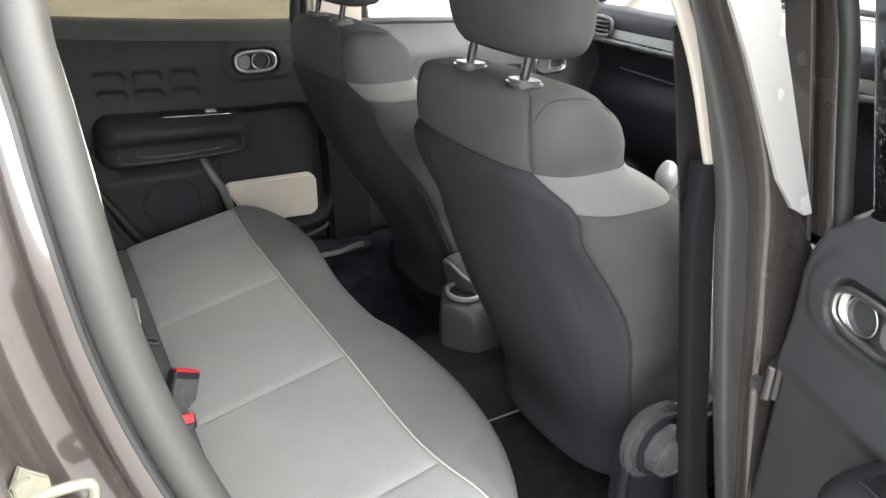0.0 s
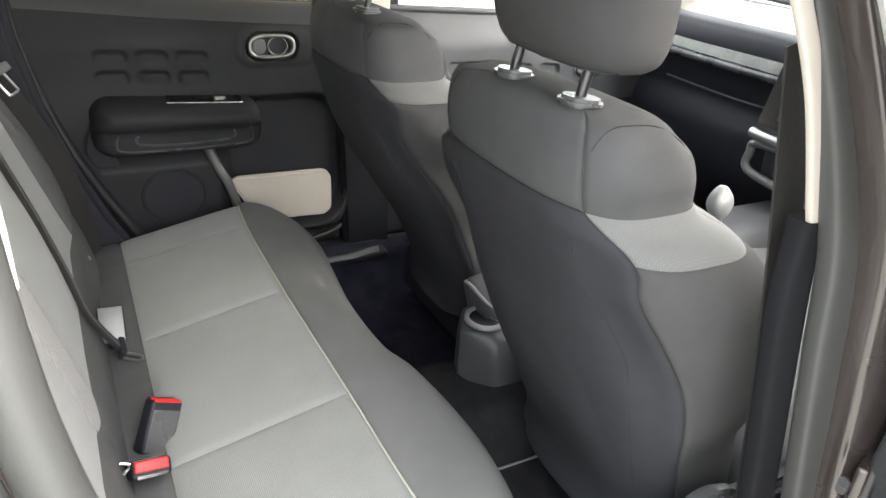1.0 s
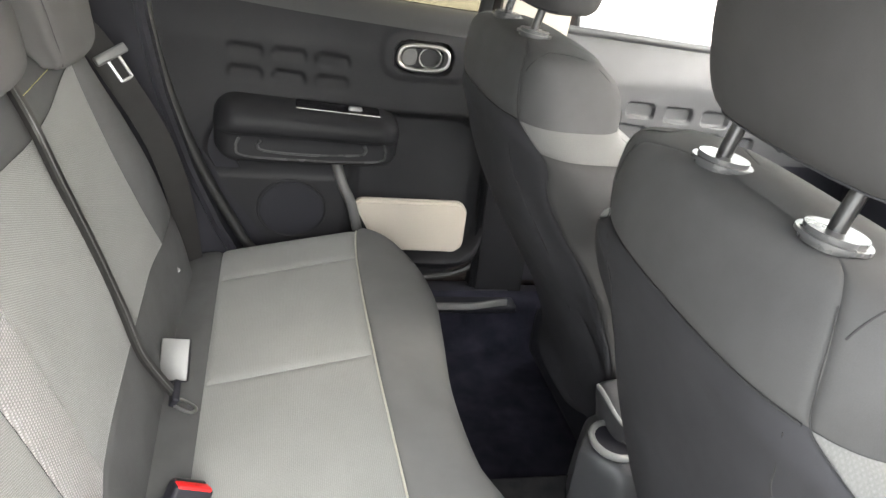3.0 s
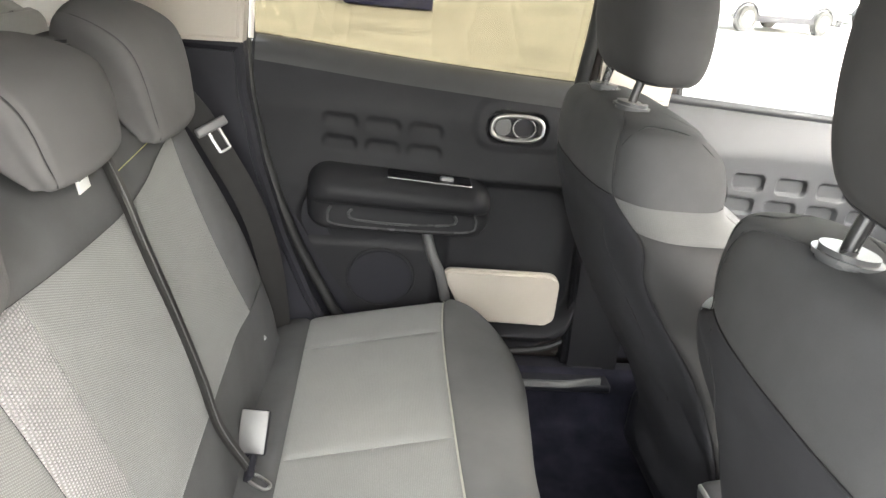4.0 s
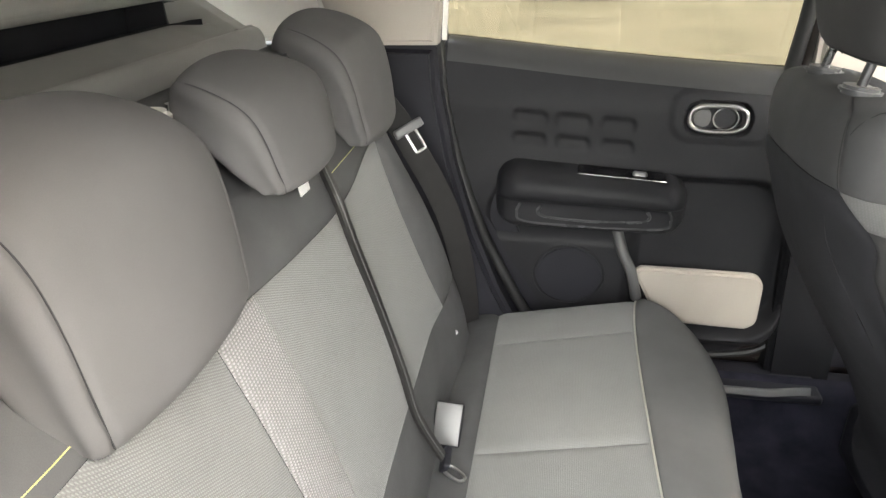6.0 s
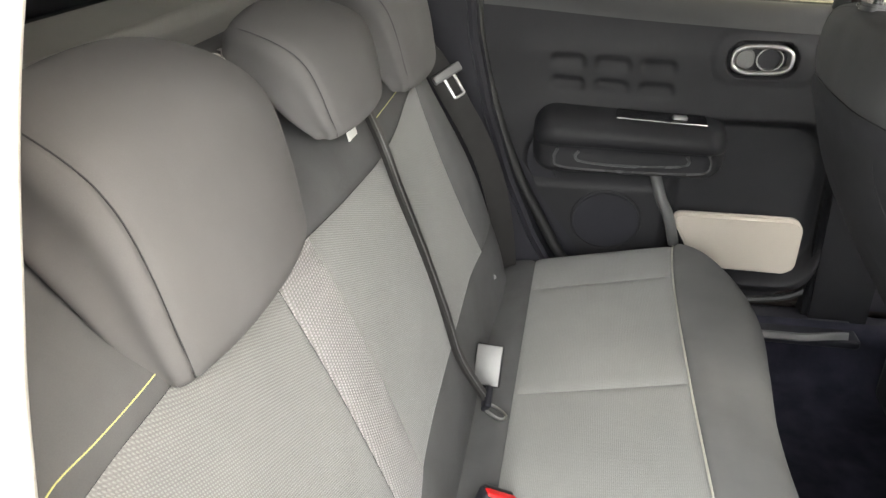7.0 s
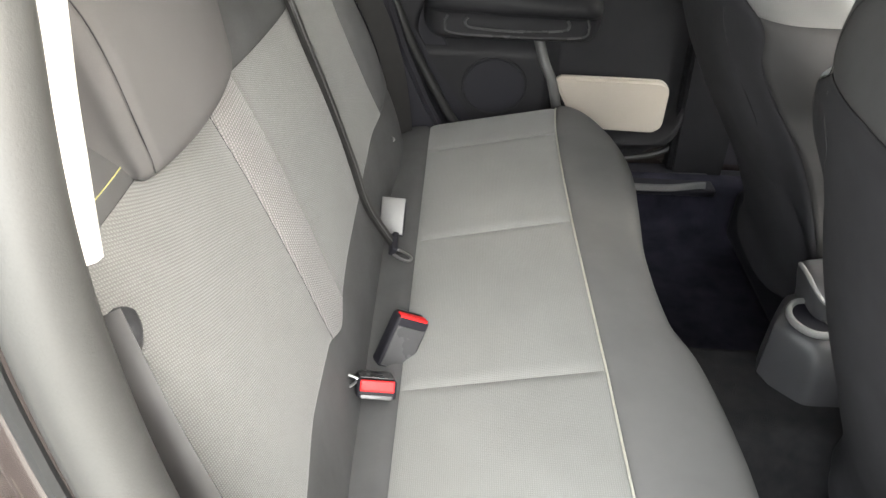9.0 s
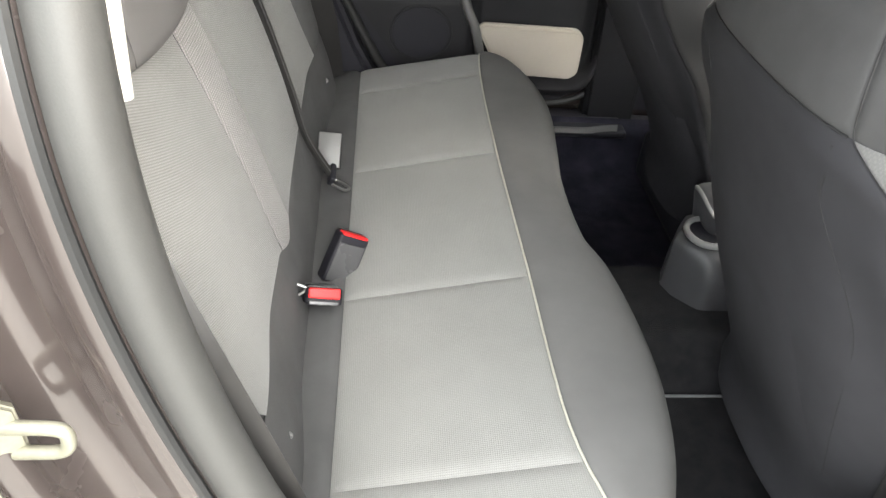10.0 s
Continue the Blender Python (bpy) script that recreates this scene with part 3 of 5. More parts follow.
def front_seat(side, label):
    """side: -1 near the open door, +1 across the car."""
    seat = thing("car_seat", label, "car seat", (0.5, SEAT_Y * side, 0.33), "front seats")

    back_set = -0.004 * (side > 0)

    def pt(z, a):
        r, f, w = seat_w(z)
        inner = math.sin(a) * side < 0
        w += ((0.028 if side > 0 else 0.046) if inner else 0.018 * (side > 0)) * step(0.84, 0.94, z) * (1 - step(1.085, 1.098, z))
        w -= 0.045 * (inner and side > 0) * (1 - step(0.60, 0.82, z))
        x, y = superring((r + f) / 2, 0, (f - r) / 2, w, 3.4, a)
        b = a / math.pi % 2
        e = seat_edge(round(z, 4))
        off = (b if b > 1 else 2 - b) - e
        low = 1 - step(0.945, 0.975, z)
        swell = 0.016 * math.exp(-((off / 0.05) ** 2)) * low - 0.022 * math.exp(-(((off + 0.10) / 0.06) ** 2)) * low * step(0.5, 0.6, z)
        swell -= 0.05 * math.exp(-(((z - 0.665) / 0.04) ** 2)) * step(-0.05, 0.1, off) * (1 - step(0.2, 0.4, off))
        x, y = (r + f) / 2 + (x - (r + f) / 2) * (1 + swell), y * (1 + swell)
        bow = 0.018 * (1 - (y / max(w, 0.01)) ** 2) * (x < (r + f) / 2) * (1 - step(0.98, 1.08, z))
        lean = (0.048 if side > 0 else -0.016) * (1 - step(0.58, 0.90, z))
        return (x - bow * 0.6 + back_set + lean, SEAT_Y * side + y, z)

    def sf(z, a):
        p, n = normal_of(pt, z, a, -1, 1e-3, 1e-2)
        c = Vector((sum(seat_w(z)[:2]) / 2, SEAT_Y * side, z))
        return p, n if n.dot(p - c) > 0 else -n

    pi = math.pi
    edge_r = lambda z: seat_edge(round(z, 4)) * pi  # noqa: E731
    edge_l = lambda z: (2 - seat_edge(round(z, 4))) * pi  # noqa: E731
    fixed = lambda k: (lambda z: k * pi)  # noqa: E731
    quarter = {"back": (edge_l, edge_r), "side": (edge_r, fixed(1.76)), "flank": (fixed(0.24), edge_l), "front": (fixed(-0.24), fixed(0.24))}
    sc = (1, 0.12)
    hem_z = 0.962 if side < 0 else 0.973
    for key, (a0, a1) in quarter.items():
        nm = "side" if key == "flank" else key
        # Backs take the cloth darkened for their shade.
        lower = CLOTH_SHADED if key == "back" else CLOTH_DIM
        part("cap_" + nm, quilted(sf, const(1.0), const(1.0979), a0, a1, 50, 60, 0.0026, 0.010, scale=sc), CLOTH_FRONT, seat)
        if key == "back":
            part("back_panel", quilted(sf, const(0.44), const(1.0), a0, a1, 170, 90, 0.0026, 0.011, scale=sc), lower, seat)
        else:
            part("shoulder_band", quilted(sf, const(hem_z), const(1.0), a0, a1, 16, 50, 0.0016, 0.005, scale=sc), CLOTH_YOKE, seat, "paler ribbed mesh band")
            part(nm + "_bolster", quilted(sf, const(0.44), const(hem_z), a0, a1, 120, 70, 0.003, 0.011, scale=sc), lower, seat)
    for flip in (edge_l, edge_r):
        part("seam", tube([sf(z, flip(z))[0] for z in (0.62, 0.68, 0.74, 0.79, 0.83, 0.864, 0.90, 0.93, 0.955, 0.97, 0.985, 1.0, 1.03, 1.06, 1.08)], 0.0005, 6, n=120), THREAD_DARK, seat)
    part("cap_seam", tube([sf(1.0, (0.78 + 0.44 * k / 12) * pi)[0] - sf(1.0, (0.78 + 0.44 * k / 12) * pi)[1] * 0.001 for k in range(13)], 0.0010, 6), THREAD_DARK, seat)
    for s in (-1, 1):
        rows = [(0.988, 1.165), (0.96, 1.12), (0.932, 1.105), (0.90, 1.13), (0.86, 1.18), (0.812, 1.215), (0.70, 1.215), (0.568, 1.21)]
        part("panel_seam", tube([sf(z, (a if s < 0 else 2 - a) * pi)[0] for z, a in rows], 0.0007, 6), THREAD_DARK, seat)
        arc = [(1.255, 1.066), (1.29, 1.078), (1.36, 1.088), (1.45, 1.091), (1.56, 1.088), (1.66, 1.068), (1.72, 1.03), (1.74, 1.005)]
        part("panel_seam", tube([sf(z, (a if s < 0 else 2 - a) * pi)[0] for a, z in arc], 0.0008, 6), THREAD_DARK, seat)
    part("core", capped(grid(lambda u, v: sf(0.45 + 0.64 * v, 2 * pi * u)[0] - sf(0.45 + 0.64 * v, 2 * pi * u)[1] * 0.007, 60, 60, loop_u=True)), CLOTH_SHADED, seat)
    r_top, f_top, w_top = seat_w(1.0975)

    def lid(u, v):
        x, y = superring((r_top + f_top) / 2, 0, (f_top - r_top) / 2 * v, w_top * v, 3.4, 2 * pi * u)
        return (x + back_set, SEAT_Y * side + y, 1.0965 + 0.002 * (1 - v * v))

    part("cap_top", grid(lid, 48, 10, loop_u=True), CLOTH_FRONT, seat)
    # hard back board in the lower half of the back
    def board(u, v):
        y = -0.17 + 0.34 * u
        z = 0.46 + (0.40 - 0.09 * (2 * u - 1) ** 2) * v
        return Vector(pt(z, math.pi))+ Vector((0.003 - 0.007 * math.sin(math.pi * u) ** 0.7 * math.sin(math.pi * v) ** 0.7 + 0.03 * (2 * u - 1) ** 4, y, 0))
    part("map_pocket", grid(board, 30, 30), CLOTH_SHADED, seat, "dark cloth map pocket")
    # headrest
    hw = table([(1.138, 0.03, 0.08), (1.143, 0.043, 0.105), (1.158, 0.053, 0.122), (1.195, 0.060, 0.131), (1.25, 0.060, 0.133), (1.30, 0.053, 0.126), (1.325, 0.04, 0.108), (1.335, 0.02, 0.07)])
    def hd(u, v):
        z = 1.138 + 0.197 * v
        a, b = hw(z)
        x, y = superring(0.232 - 0.02 * v, SEAT_Y * side, a, b, 3.0, 2 * math.pi * u)
        return (x, y, z - 0.010)
    head = part("headrest", capped(grid(hd, 48, 40, loop_u=True)), CLOTH_DIM, seat)
    part("headrest_seam", tube([Vector(hd(0.5 + 0.002 * 0, 0.02))] + [Vector(hd(0.30 + 0.4 * k / 10, 0.035)) for k in range(11)], 0.0012, 6), CLOTH_SHADED, head)
    for s in (-1, 1):
        y = SEAT_Y * side + 0.068 * s
        part("headrest_post", tube([(0.195, y, 1.08), (0.196, y, 1.105), (0.204, y, 1.14), (0.212, y, 1.18)], 0.0062, 10), STEEL, seat, "dark steel post")
        part("post_collar", disc(0.025, 0.011, pose(0.196, y, 1.0985, 0, 6, 0), 32, 0.004), KNOB, seat, "grey plastic collar")
    # cushion, base and rails
    def cush(u, v):
        x, y = superring(0.72, SEAT_Y * side, 0.29, 0.25, 3.6, 2 * math.pi * u)
        z = 0.46 + 0.22 * v
        k = (1 - v**6) ** 0.3 if v < 1 else 0
        return (0.72 + (x - 0.72) * (0.3 + 0.7 * k), SEAT_Y * side + (y - SEAT_Y * side) * (0.3 + 0.7 * k), z + 0.06 * (x - 0.5))
    part("seat_pad", capped(grid(cush, 48, 16, loop_u=True)), CLOTH_DARK, seat)
    part("seat_base", block((0.50, 0.42, 0.12), pose(0.66, SEAT_Y * side, 0.42), 0.02), PLASTIC_BLACK, seat)
    for s in (-1, 1):
        part("rail", block((0.50, 0.035, 0.05), pose(0.62 + 0.08 * (side > 0), SEAT_Y * side + 0.17 * s, 0.355), 0.006), STEEL, seat)
        if side > 0:
            continue
        rb = part("rail_foot", block((0.06, 0.045, 0.04), pose(0.402, SEAT_Y * side + 0.175 * s, 0.36), 0.008), PLASTIC_BLACK, seat)
        part("bolt", disc(0.011, 0.02, pose(0.392, SEAT_Y * side + 0.175 * s, 0.385), 6, 0.002), STEEL, rb)
    # recliner shield and knob on the outer side
    yo = SEAT_Y * side + side * 0.235
    if side < 0:
        part("side_shield", plate(round_rect(0.285, 0.43, 0.75, 0.61, 0.06), 0.03, lambda a, b, n: Vector((a, yo + side * (n - 0.01), b)), 0.012), PLASTIC_BLACK, seat)
    if side < 0:
        kn = part("recline_knob", disc(0.062, 0.03, pose(0.326, yo + side * 0.026, 0.605, 90, 0, 0), 48, 0.010), KNOB, seat, "round dark satin knob")
        part("knob_groove", disc(0.050, 0.006, pose(0.326, yo + side * 0.041, 0.605, 90, 0, 0), 44, 0.002), PLASTIC_BLACK, kn)
        part("knob_cap", disc(0.043, 0.034, pose(0.328, yo + side * 0.054, 0.603, -90 * side, 0, 0), 9, 0.008, 0.038), KNOB, kn, "faceted grip of the knob")
    return seat


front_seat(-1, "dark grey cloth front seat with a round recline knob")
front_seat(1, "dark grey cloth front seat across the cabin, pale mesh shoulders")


# ---- doors ----
def lens_shape(a, b, ca, cb, ha, hb, r, soft=0.003):
    """1 inside a rounded rectangle, falling to 0 across its edge."""
    dx, dy = abs(a - ca) - (ha - r), abs(b - cb) - (hb - r)
    d = math.hypot(max(dx, 0), max(dy, 0)) - r
    return 1 - step(-soft, soft, d)


belt = table([(-0.06, 1.038), (0.15, 1.044), (0.45, 1.061), (0.66, 1.078), (0.745, 1.084), (0.8, 1.086)])
door_rear = table([(0.44, 0.48), (0.50, 0.505), (0.57, 0.545), (0.65, 0.60), (0.72, 0.64), (0.82, 0.695), (0.90, 0.722), (1.0, 0.74), (1.1, 0.745)])


def rear_door(P, name, label, pane, group, S0=0.03, plain=False):
    """P(s, z, n): s from the hinge edge backwards, z up, n into the cabin."""
    door = tagged(new(name), label, "car door", group)
    V = lambda s, z, n: Vector(P(s, z, n))  # noqa: E731

    def lo(z):
        k = max(0.0, min(1.0, (0.57 - z) / 0.14))
        return S0 + 0.055 * step(0.985, 1.06, z) ** 1.5 + 0.13 * (1 - math.sqrt(1 - k * k))

    hs = 0.214 if plain else 0.226

    def depth(s, z):
        n = 0.002 + 0.028 * (1 - step(0.955, 1.065, z)) + 0.008 * (1 - step(0.80, 0.92, z))
        n -= (0.012 if plain else 0.040) * lens_shape(s, z, 0.345, 0.663, 0.295, 0.168, 0.095, 0.014)
        n += (0.0 if plain else 0.036) * step(0.33, 0.37, s) * (1 - step(0.68, 0.74, z)) * lens_shape(s, z, 0.345, 0.656, 0.30, 0.160, 0.075, 0.012)
        for i in range(3):
            for j in range(2):
                cz = 0.929 - 0.043 * j + 0.045 * (s - 0.36)
                n -= 0.0065 * lens_shape(s, z, 0.405 + 0.0835 * i, cz, 0.031, 0.0135, 0.010, 0.006) * (0.12 + 0.88 * step(-0.0135, 0.010, z - cz))
        n -= 0.014 * lens_shape(s, z, hs, 0.953, 0.060, 0.031, 0.028)
        n += 0.004 * lens_shape(s, z, 0.215, 0.958, 0.095, 0.048, 0.04, 0.008)
        n -= 0.034 * (1 - step(0.455, 0.495, z)) + (0.0 if plain else 0.036 * (1 - math.sqrt(1 - max(0.0, min(1.0, 1 - (belt(s) - z) / 0.042)) ** 2)))
        n -= 0.022 * (1 - step(-0.002, 0.03, s - lo(z))) ** 2
        return n

    def skin(u, v):
        v = v * (0.90 / 0.8) if v < 0.8 else 0.90 + (v - 0.8) * 0.5
        z = 0.44 + (belt(S0 + (0.745 - S0) * u) - 0.44) * v
        s = lo(z) + (door_rear(z) - lo(z)) * u
        return V(s, 0.44 + (belt(s) - 0.44) * v, depth(s, 0.44 + (belt(s) - 0.44) * v))

    # Same trim on both doors; the lit near one gets the lighter plastic.
    part("inner_panel", grid(skin, 240, 190), PLASTIC_DARK if plain else DOOR_TRIM_SHADED, door, "dark grained panel with pressed bumps and a deep recess")
    first = 0.215 if plain else 0.085
    ledge = [first + (0.745 - first) * k / 20 for k in range(21)]
    if not plain:
        def roll(u, v):
            s = 0.105 + 0.633 * u
            z = belt(s) - 0.044 + 0.0438 * math.sin(0.5 * math.pi * v)
            return V(s, z, depth(s, z) + 0.0025)

        part("belt_roll", grid(roll, 80, 16), BELT_SHEEN, door, "rounded top edge of the panel, sheen put into its colour")
        part("belt_ledge", tube([V(s, belt(s) - 0.004, -0.038) for s in ledge], 0.005, 10), RUBBER, door)
        rim = [V(lo(z) + 0.004, z, -0.001) for z in (0.80, 0.74, 0.68, 0.62, 0.58, 0.55)]
        # A pale cord stands in for the highlight along the edge.
        part("panel_rim", tube(rim, 0.003, 8, n=70), COLLAR, door, "pale cord for the highlight on the panel's edge")
    if not plain:
        # beige pocket face
        ins = round_rect(0.082, 0.506, 0.352, 0.632, 0.028, 6, 0.075)
        ins = [(s + (0.0 if s < 0.2 else -0.55 * (0.65 - z) * (1 if s > 0.28 else 0)), z) for s, z in ins]
        part("beige_insert", plate(ins, 0.016, lambda a, b, n: V(a, b, 0.002 + n + 0.036 * step(0.09, 0.35, a)), 0.006), PLASTIC_BEIGE, door, "smooth beige pocket insert")
        part("pocket_strut", tube([V(0.388, 0.728, 0.02), V(0.372, 0.68, 0.046), V(0.352, 0.64, 0.052), V(0.335, 0.58, 0.05)], 0.011, 10), COLLAR, door, "grey strut")
        sp = part("speaker_grille", plate([(0.475 + 0.067 * math.cos(k * math.pi / 16), 0.615 + 0.062 * math.sin(k * math.pi / 16)) for k in range(32)], 0.004, lambda a, b, n: V(a, b, 0.033 + n), 0.002), PLASTIC_BLACK, door, "round black speaker grille")
        part("speaker_ring", tube([V(0.475 + 0.071 * math.cos(k * math.pi / 8), 0.615 + 0.065 * math.sin(k * math.pi / 8), 0.034) for k in range(16)], 0.0025, 8, True), DOOR_TRIM_SHADED, sp)
    # armrest
    sec_arm = curve_of([(0.000, 0.853), (0.045, 0.852), (0.080, 0.844), (0.100, 0.832), (0.108, 0.818), (0.107, 0.804), (0.100, 0.795), (0.092, 0.790), (0.089, 0.780), (0.089, 0.768), (0.089, 0.756), (0.087, 0.744), (0.070, 0.735), (0.000, 0.732)])

    def arm(u, v):
        s = 0.262 + 0.370 * u
        d = min(u, 1 - u) / 0.13
        k = math.sqrt(max(0.0, 1 - (1 - min(1.0, d)) ** 2))
        n, z = sec_arm(v)
        rise = 0.06 * (s - 0.44) * step(0.75, 0.84, z)
        return V(s, 0.782 + (z - 0.782) * (0.35 + 0.65 * k) + rise * 0.9, n * (0.25 + 0.75 * k))

    ar = part("armrest", capped(grid(arm, 100, 60)), DOOR_TRIM_SHADED, door, "dark padded armrest")

    def arm_line(inset, zt, zb, n):
        a, b = 0.300 + inset, 0.580 - inset
        return tube([V(a, zt, n + 0.003), V(a - 0.006, (zt + zb) / 2, n), V(a + 0.012, zb + 0.002, n - 0.001), V(0.44, zb - 0.002, n), V(b - 0.012, zb + 0.002, n - 0.001), V(b + 0.006, (zt + zb) / 2, n), V(b, zt, n + 0.003)], 0.0028, 8, n=80)

    part("armrest_bead", arm_line(0.0, 0.788, 0.748, 0.0885), KNOB, ar, "raised bead round the armrest face")
    part("armrest_bead", arm_line(0.040, 0.784, 0.760, 0.0890), KNOB, ar, "raised bead round the armrest face")
    sw = part("switch_panel", plate(round_rect(0.31, 0.044, 0.475, 0.078, 0.006), 0.003, lambda a, b, n: V(a, 0.8535 - 0.22 * (b - 0.044) + n + 0.054 * (a - 0.44), b), 0.001), GLOSS_BLACK, ar, "gloss black switch strip")
    edge = block((0.165, 0.0022, 0.0022), None, 0.0006, 1)
    for q in edge.verts:
        q.co = V(0.392 + q.co.x, 0.8480 + 0.054 * (q.co.x - 0.048) + q.co.z, 0.0785 + q.co.y)
    part("switch_edge", edge, CHROME, sw, "thin chrome edge")
    part("window_switch", plate(round_rect(0.345, 0.056, 0.372, 0.070, 0.004), 0.006, lambda a, b, n: V(a, 0.852 + n + 0.054 * (a - 0.44), b), 0.002), SATIN_METAL, sw)
    # handle
    hz = 0.953
    hb = part("handle_bowl", grid(lambda u, v: V(hs + 0.052 * (0.15 + 0.85 * v) * superring(0, 0, 1, 1, 3.0, 2 * math.pi * u)[0], hz + 0.025 * (0.15 + 0.85 * v) * superring(0, 0, 1, 1, 3.0, 2 * math.pi * u)[1], 0.010 + 0.018 * v**3), 48, 14, loop_u=True), SATIN_METAL, door, "brushed metal handle bowl")
    part("handle_bezel", tube([V(hs + 0.051 * superring(0, 0, 1, 1, 2.9, 2 * math.pi * k / 32)[0], hz + 0.0245 * superring(0, 0, 1, 1, 2.9, 2 * math.pi * k / 32)[1], 0.030) for k in range(32)], 0.0045, 10, True, 128), SATIN_METAL, door, "chrome handle surround")
    part("handle_lever", plate(round_rect(hs + 0.012, 0.935, hs + 0.045, 0.971, 0.014), 0.006, lambda a, b, n: V(a, b, 0.020 + n), 0.003), COLLAR, hb, "satin grey pull lever")
    part("finger_cup", grid(lambda u, v: V(hs - 0.014 + 0.0225 * v * math.cos(2 * math.pi * u), hz + 0.0205 * v * math.sin(2 * math.pi * u), 0.006 + 0.020 * v**3), 40, 10, loop_u=True), KNOB, hb, "dark finger hollow")
    part("cup_edge", tube([V(hs - 0.014 + 0.0225 * math.cos(math.pi * k / 12), hz + 0.0205 * math.sin(math.pi * k / 12), 0.026) for k in range(24)], 0.0012, 8, True, 72), SATIN_METAL, hb, "bright rim of the hollow")
    # window frame, pane, outer skin
    lean = lambda z: 0.28 * max(0.0, z - 1.03)  # noqa: E731
    win = [(0.10, 1.030), (0.745, 1.070), (0.735, 1.20), (0.70, 1.34), (0.10, 1.40)]
    frame_pts = [(0.105, 0.99 if plain else 1.04), (0.105, 1.20), (0.125, 1.37), (0.40, 1.40), (0.68, 1.345), (0.742, 1.20), (0.750, 1.08)]
    part("window_frame", tube([V(s, z, -0.01 + lean(z)) for s, z in frame_pts], 0.010 if plain else 0.014, 10, n=90), RUBBER, door, "black window surround")
    part("painted_frame", tube([V(s - 0.042 * (1 - step(0.15, 0.5, s)) + 0.03 * step(0.5, 0.7, s), z + 0.03 * step(1.25, 1.35, z), -0.018 + lean(z)) for s, z in frame_pts], 0.029, 12, n=90, flat=0.5), PAINT, door, "painted door frame")
    if plain:
        part("frame_face", plate([(0.030, 0.985), (0.078, 0.985), (0.078, 1.20), (0.090, 1.40), (0.042, 1.40), (0.030, 1.20)], 0.004, lambda a, b, n: V(a, b, 0.010 + n + lean(b)), 0.0015), PAINT, door, "flat painted face of the door frame")
    part("front_seal", tube([V(0.022 + 0.002 * k, 1.40 - 0.055 * k, -0.010 + lean(1.40 - 0.055 * k)) for k in range(8)], 0.012, 10), RUBBER, door, "black rubber edge of the frame")
    part("window_pane", plate(win, 0.004, lambda a, b, n: V(a, b, -0.046 + n + lean(b)), 0), pane, door, "tinted window pane", smooth=False)
    door.children[-1].visible_shadow = plain
    part("outer_skin", plate([(S0 + 0.004, 0.42), (0.46, 0.42), (0.58, 0.60), (0.74, 0.82), (0.75, 1.07), (S0 + 0.05, 1.03), (S0 + 0.004, 0.98)], 0.05, lambda a, b, n: V(a, b, -0.06 + n * 0.9), 0.006), PAINT, door, "painted metal door skin")
    part("edge_seal", tube([V(S0 + 0.006, 0.99, -0.012), V(S0, 0.8, -0.012), V(S0, 0.6, -0.012), V(S0 + 0.03, 0.46, 0.004), V(0.3, 0.43, 0.004), V(0.48, 0.46, 0.004), V(0.60, 0.63, 0.002), V(0.71, 0.82, 0.0), V(0.75, 1.0, 0.0)], 0.008, 8, n=120), RUBBER, door)
    return door


rear_door(lambda s, z, n: (0.36 - s, 0.722 - n, z), "rear_door", "closed far rear door, dark panel with a beige pocket insert", GLASS_TINT, "rear doors")
HX, HY, TH = 0.405, -0.70, radians(70)
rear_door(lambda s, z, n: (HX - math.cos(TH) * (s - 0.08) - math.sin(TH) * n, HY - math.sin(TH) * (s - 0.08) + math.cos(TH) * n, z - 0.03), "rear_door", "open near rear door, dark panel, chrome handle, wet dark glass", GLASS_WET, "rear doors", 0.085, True)


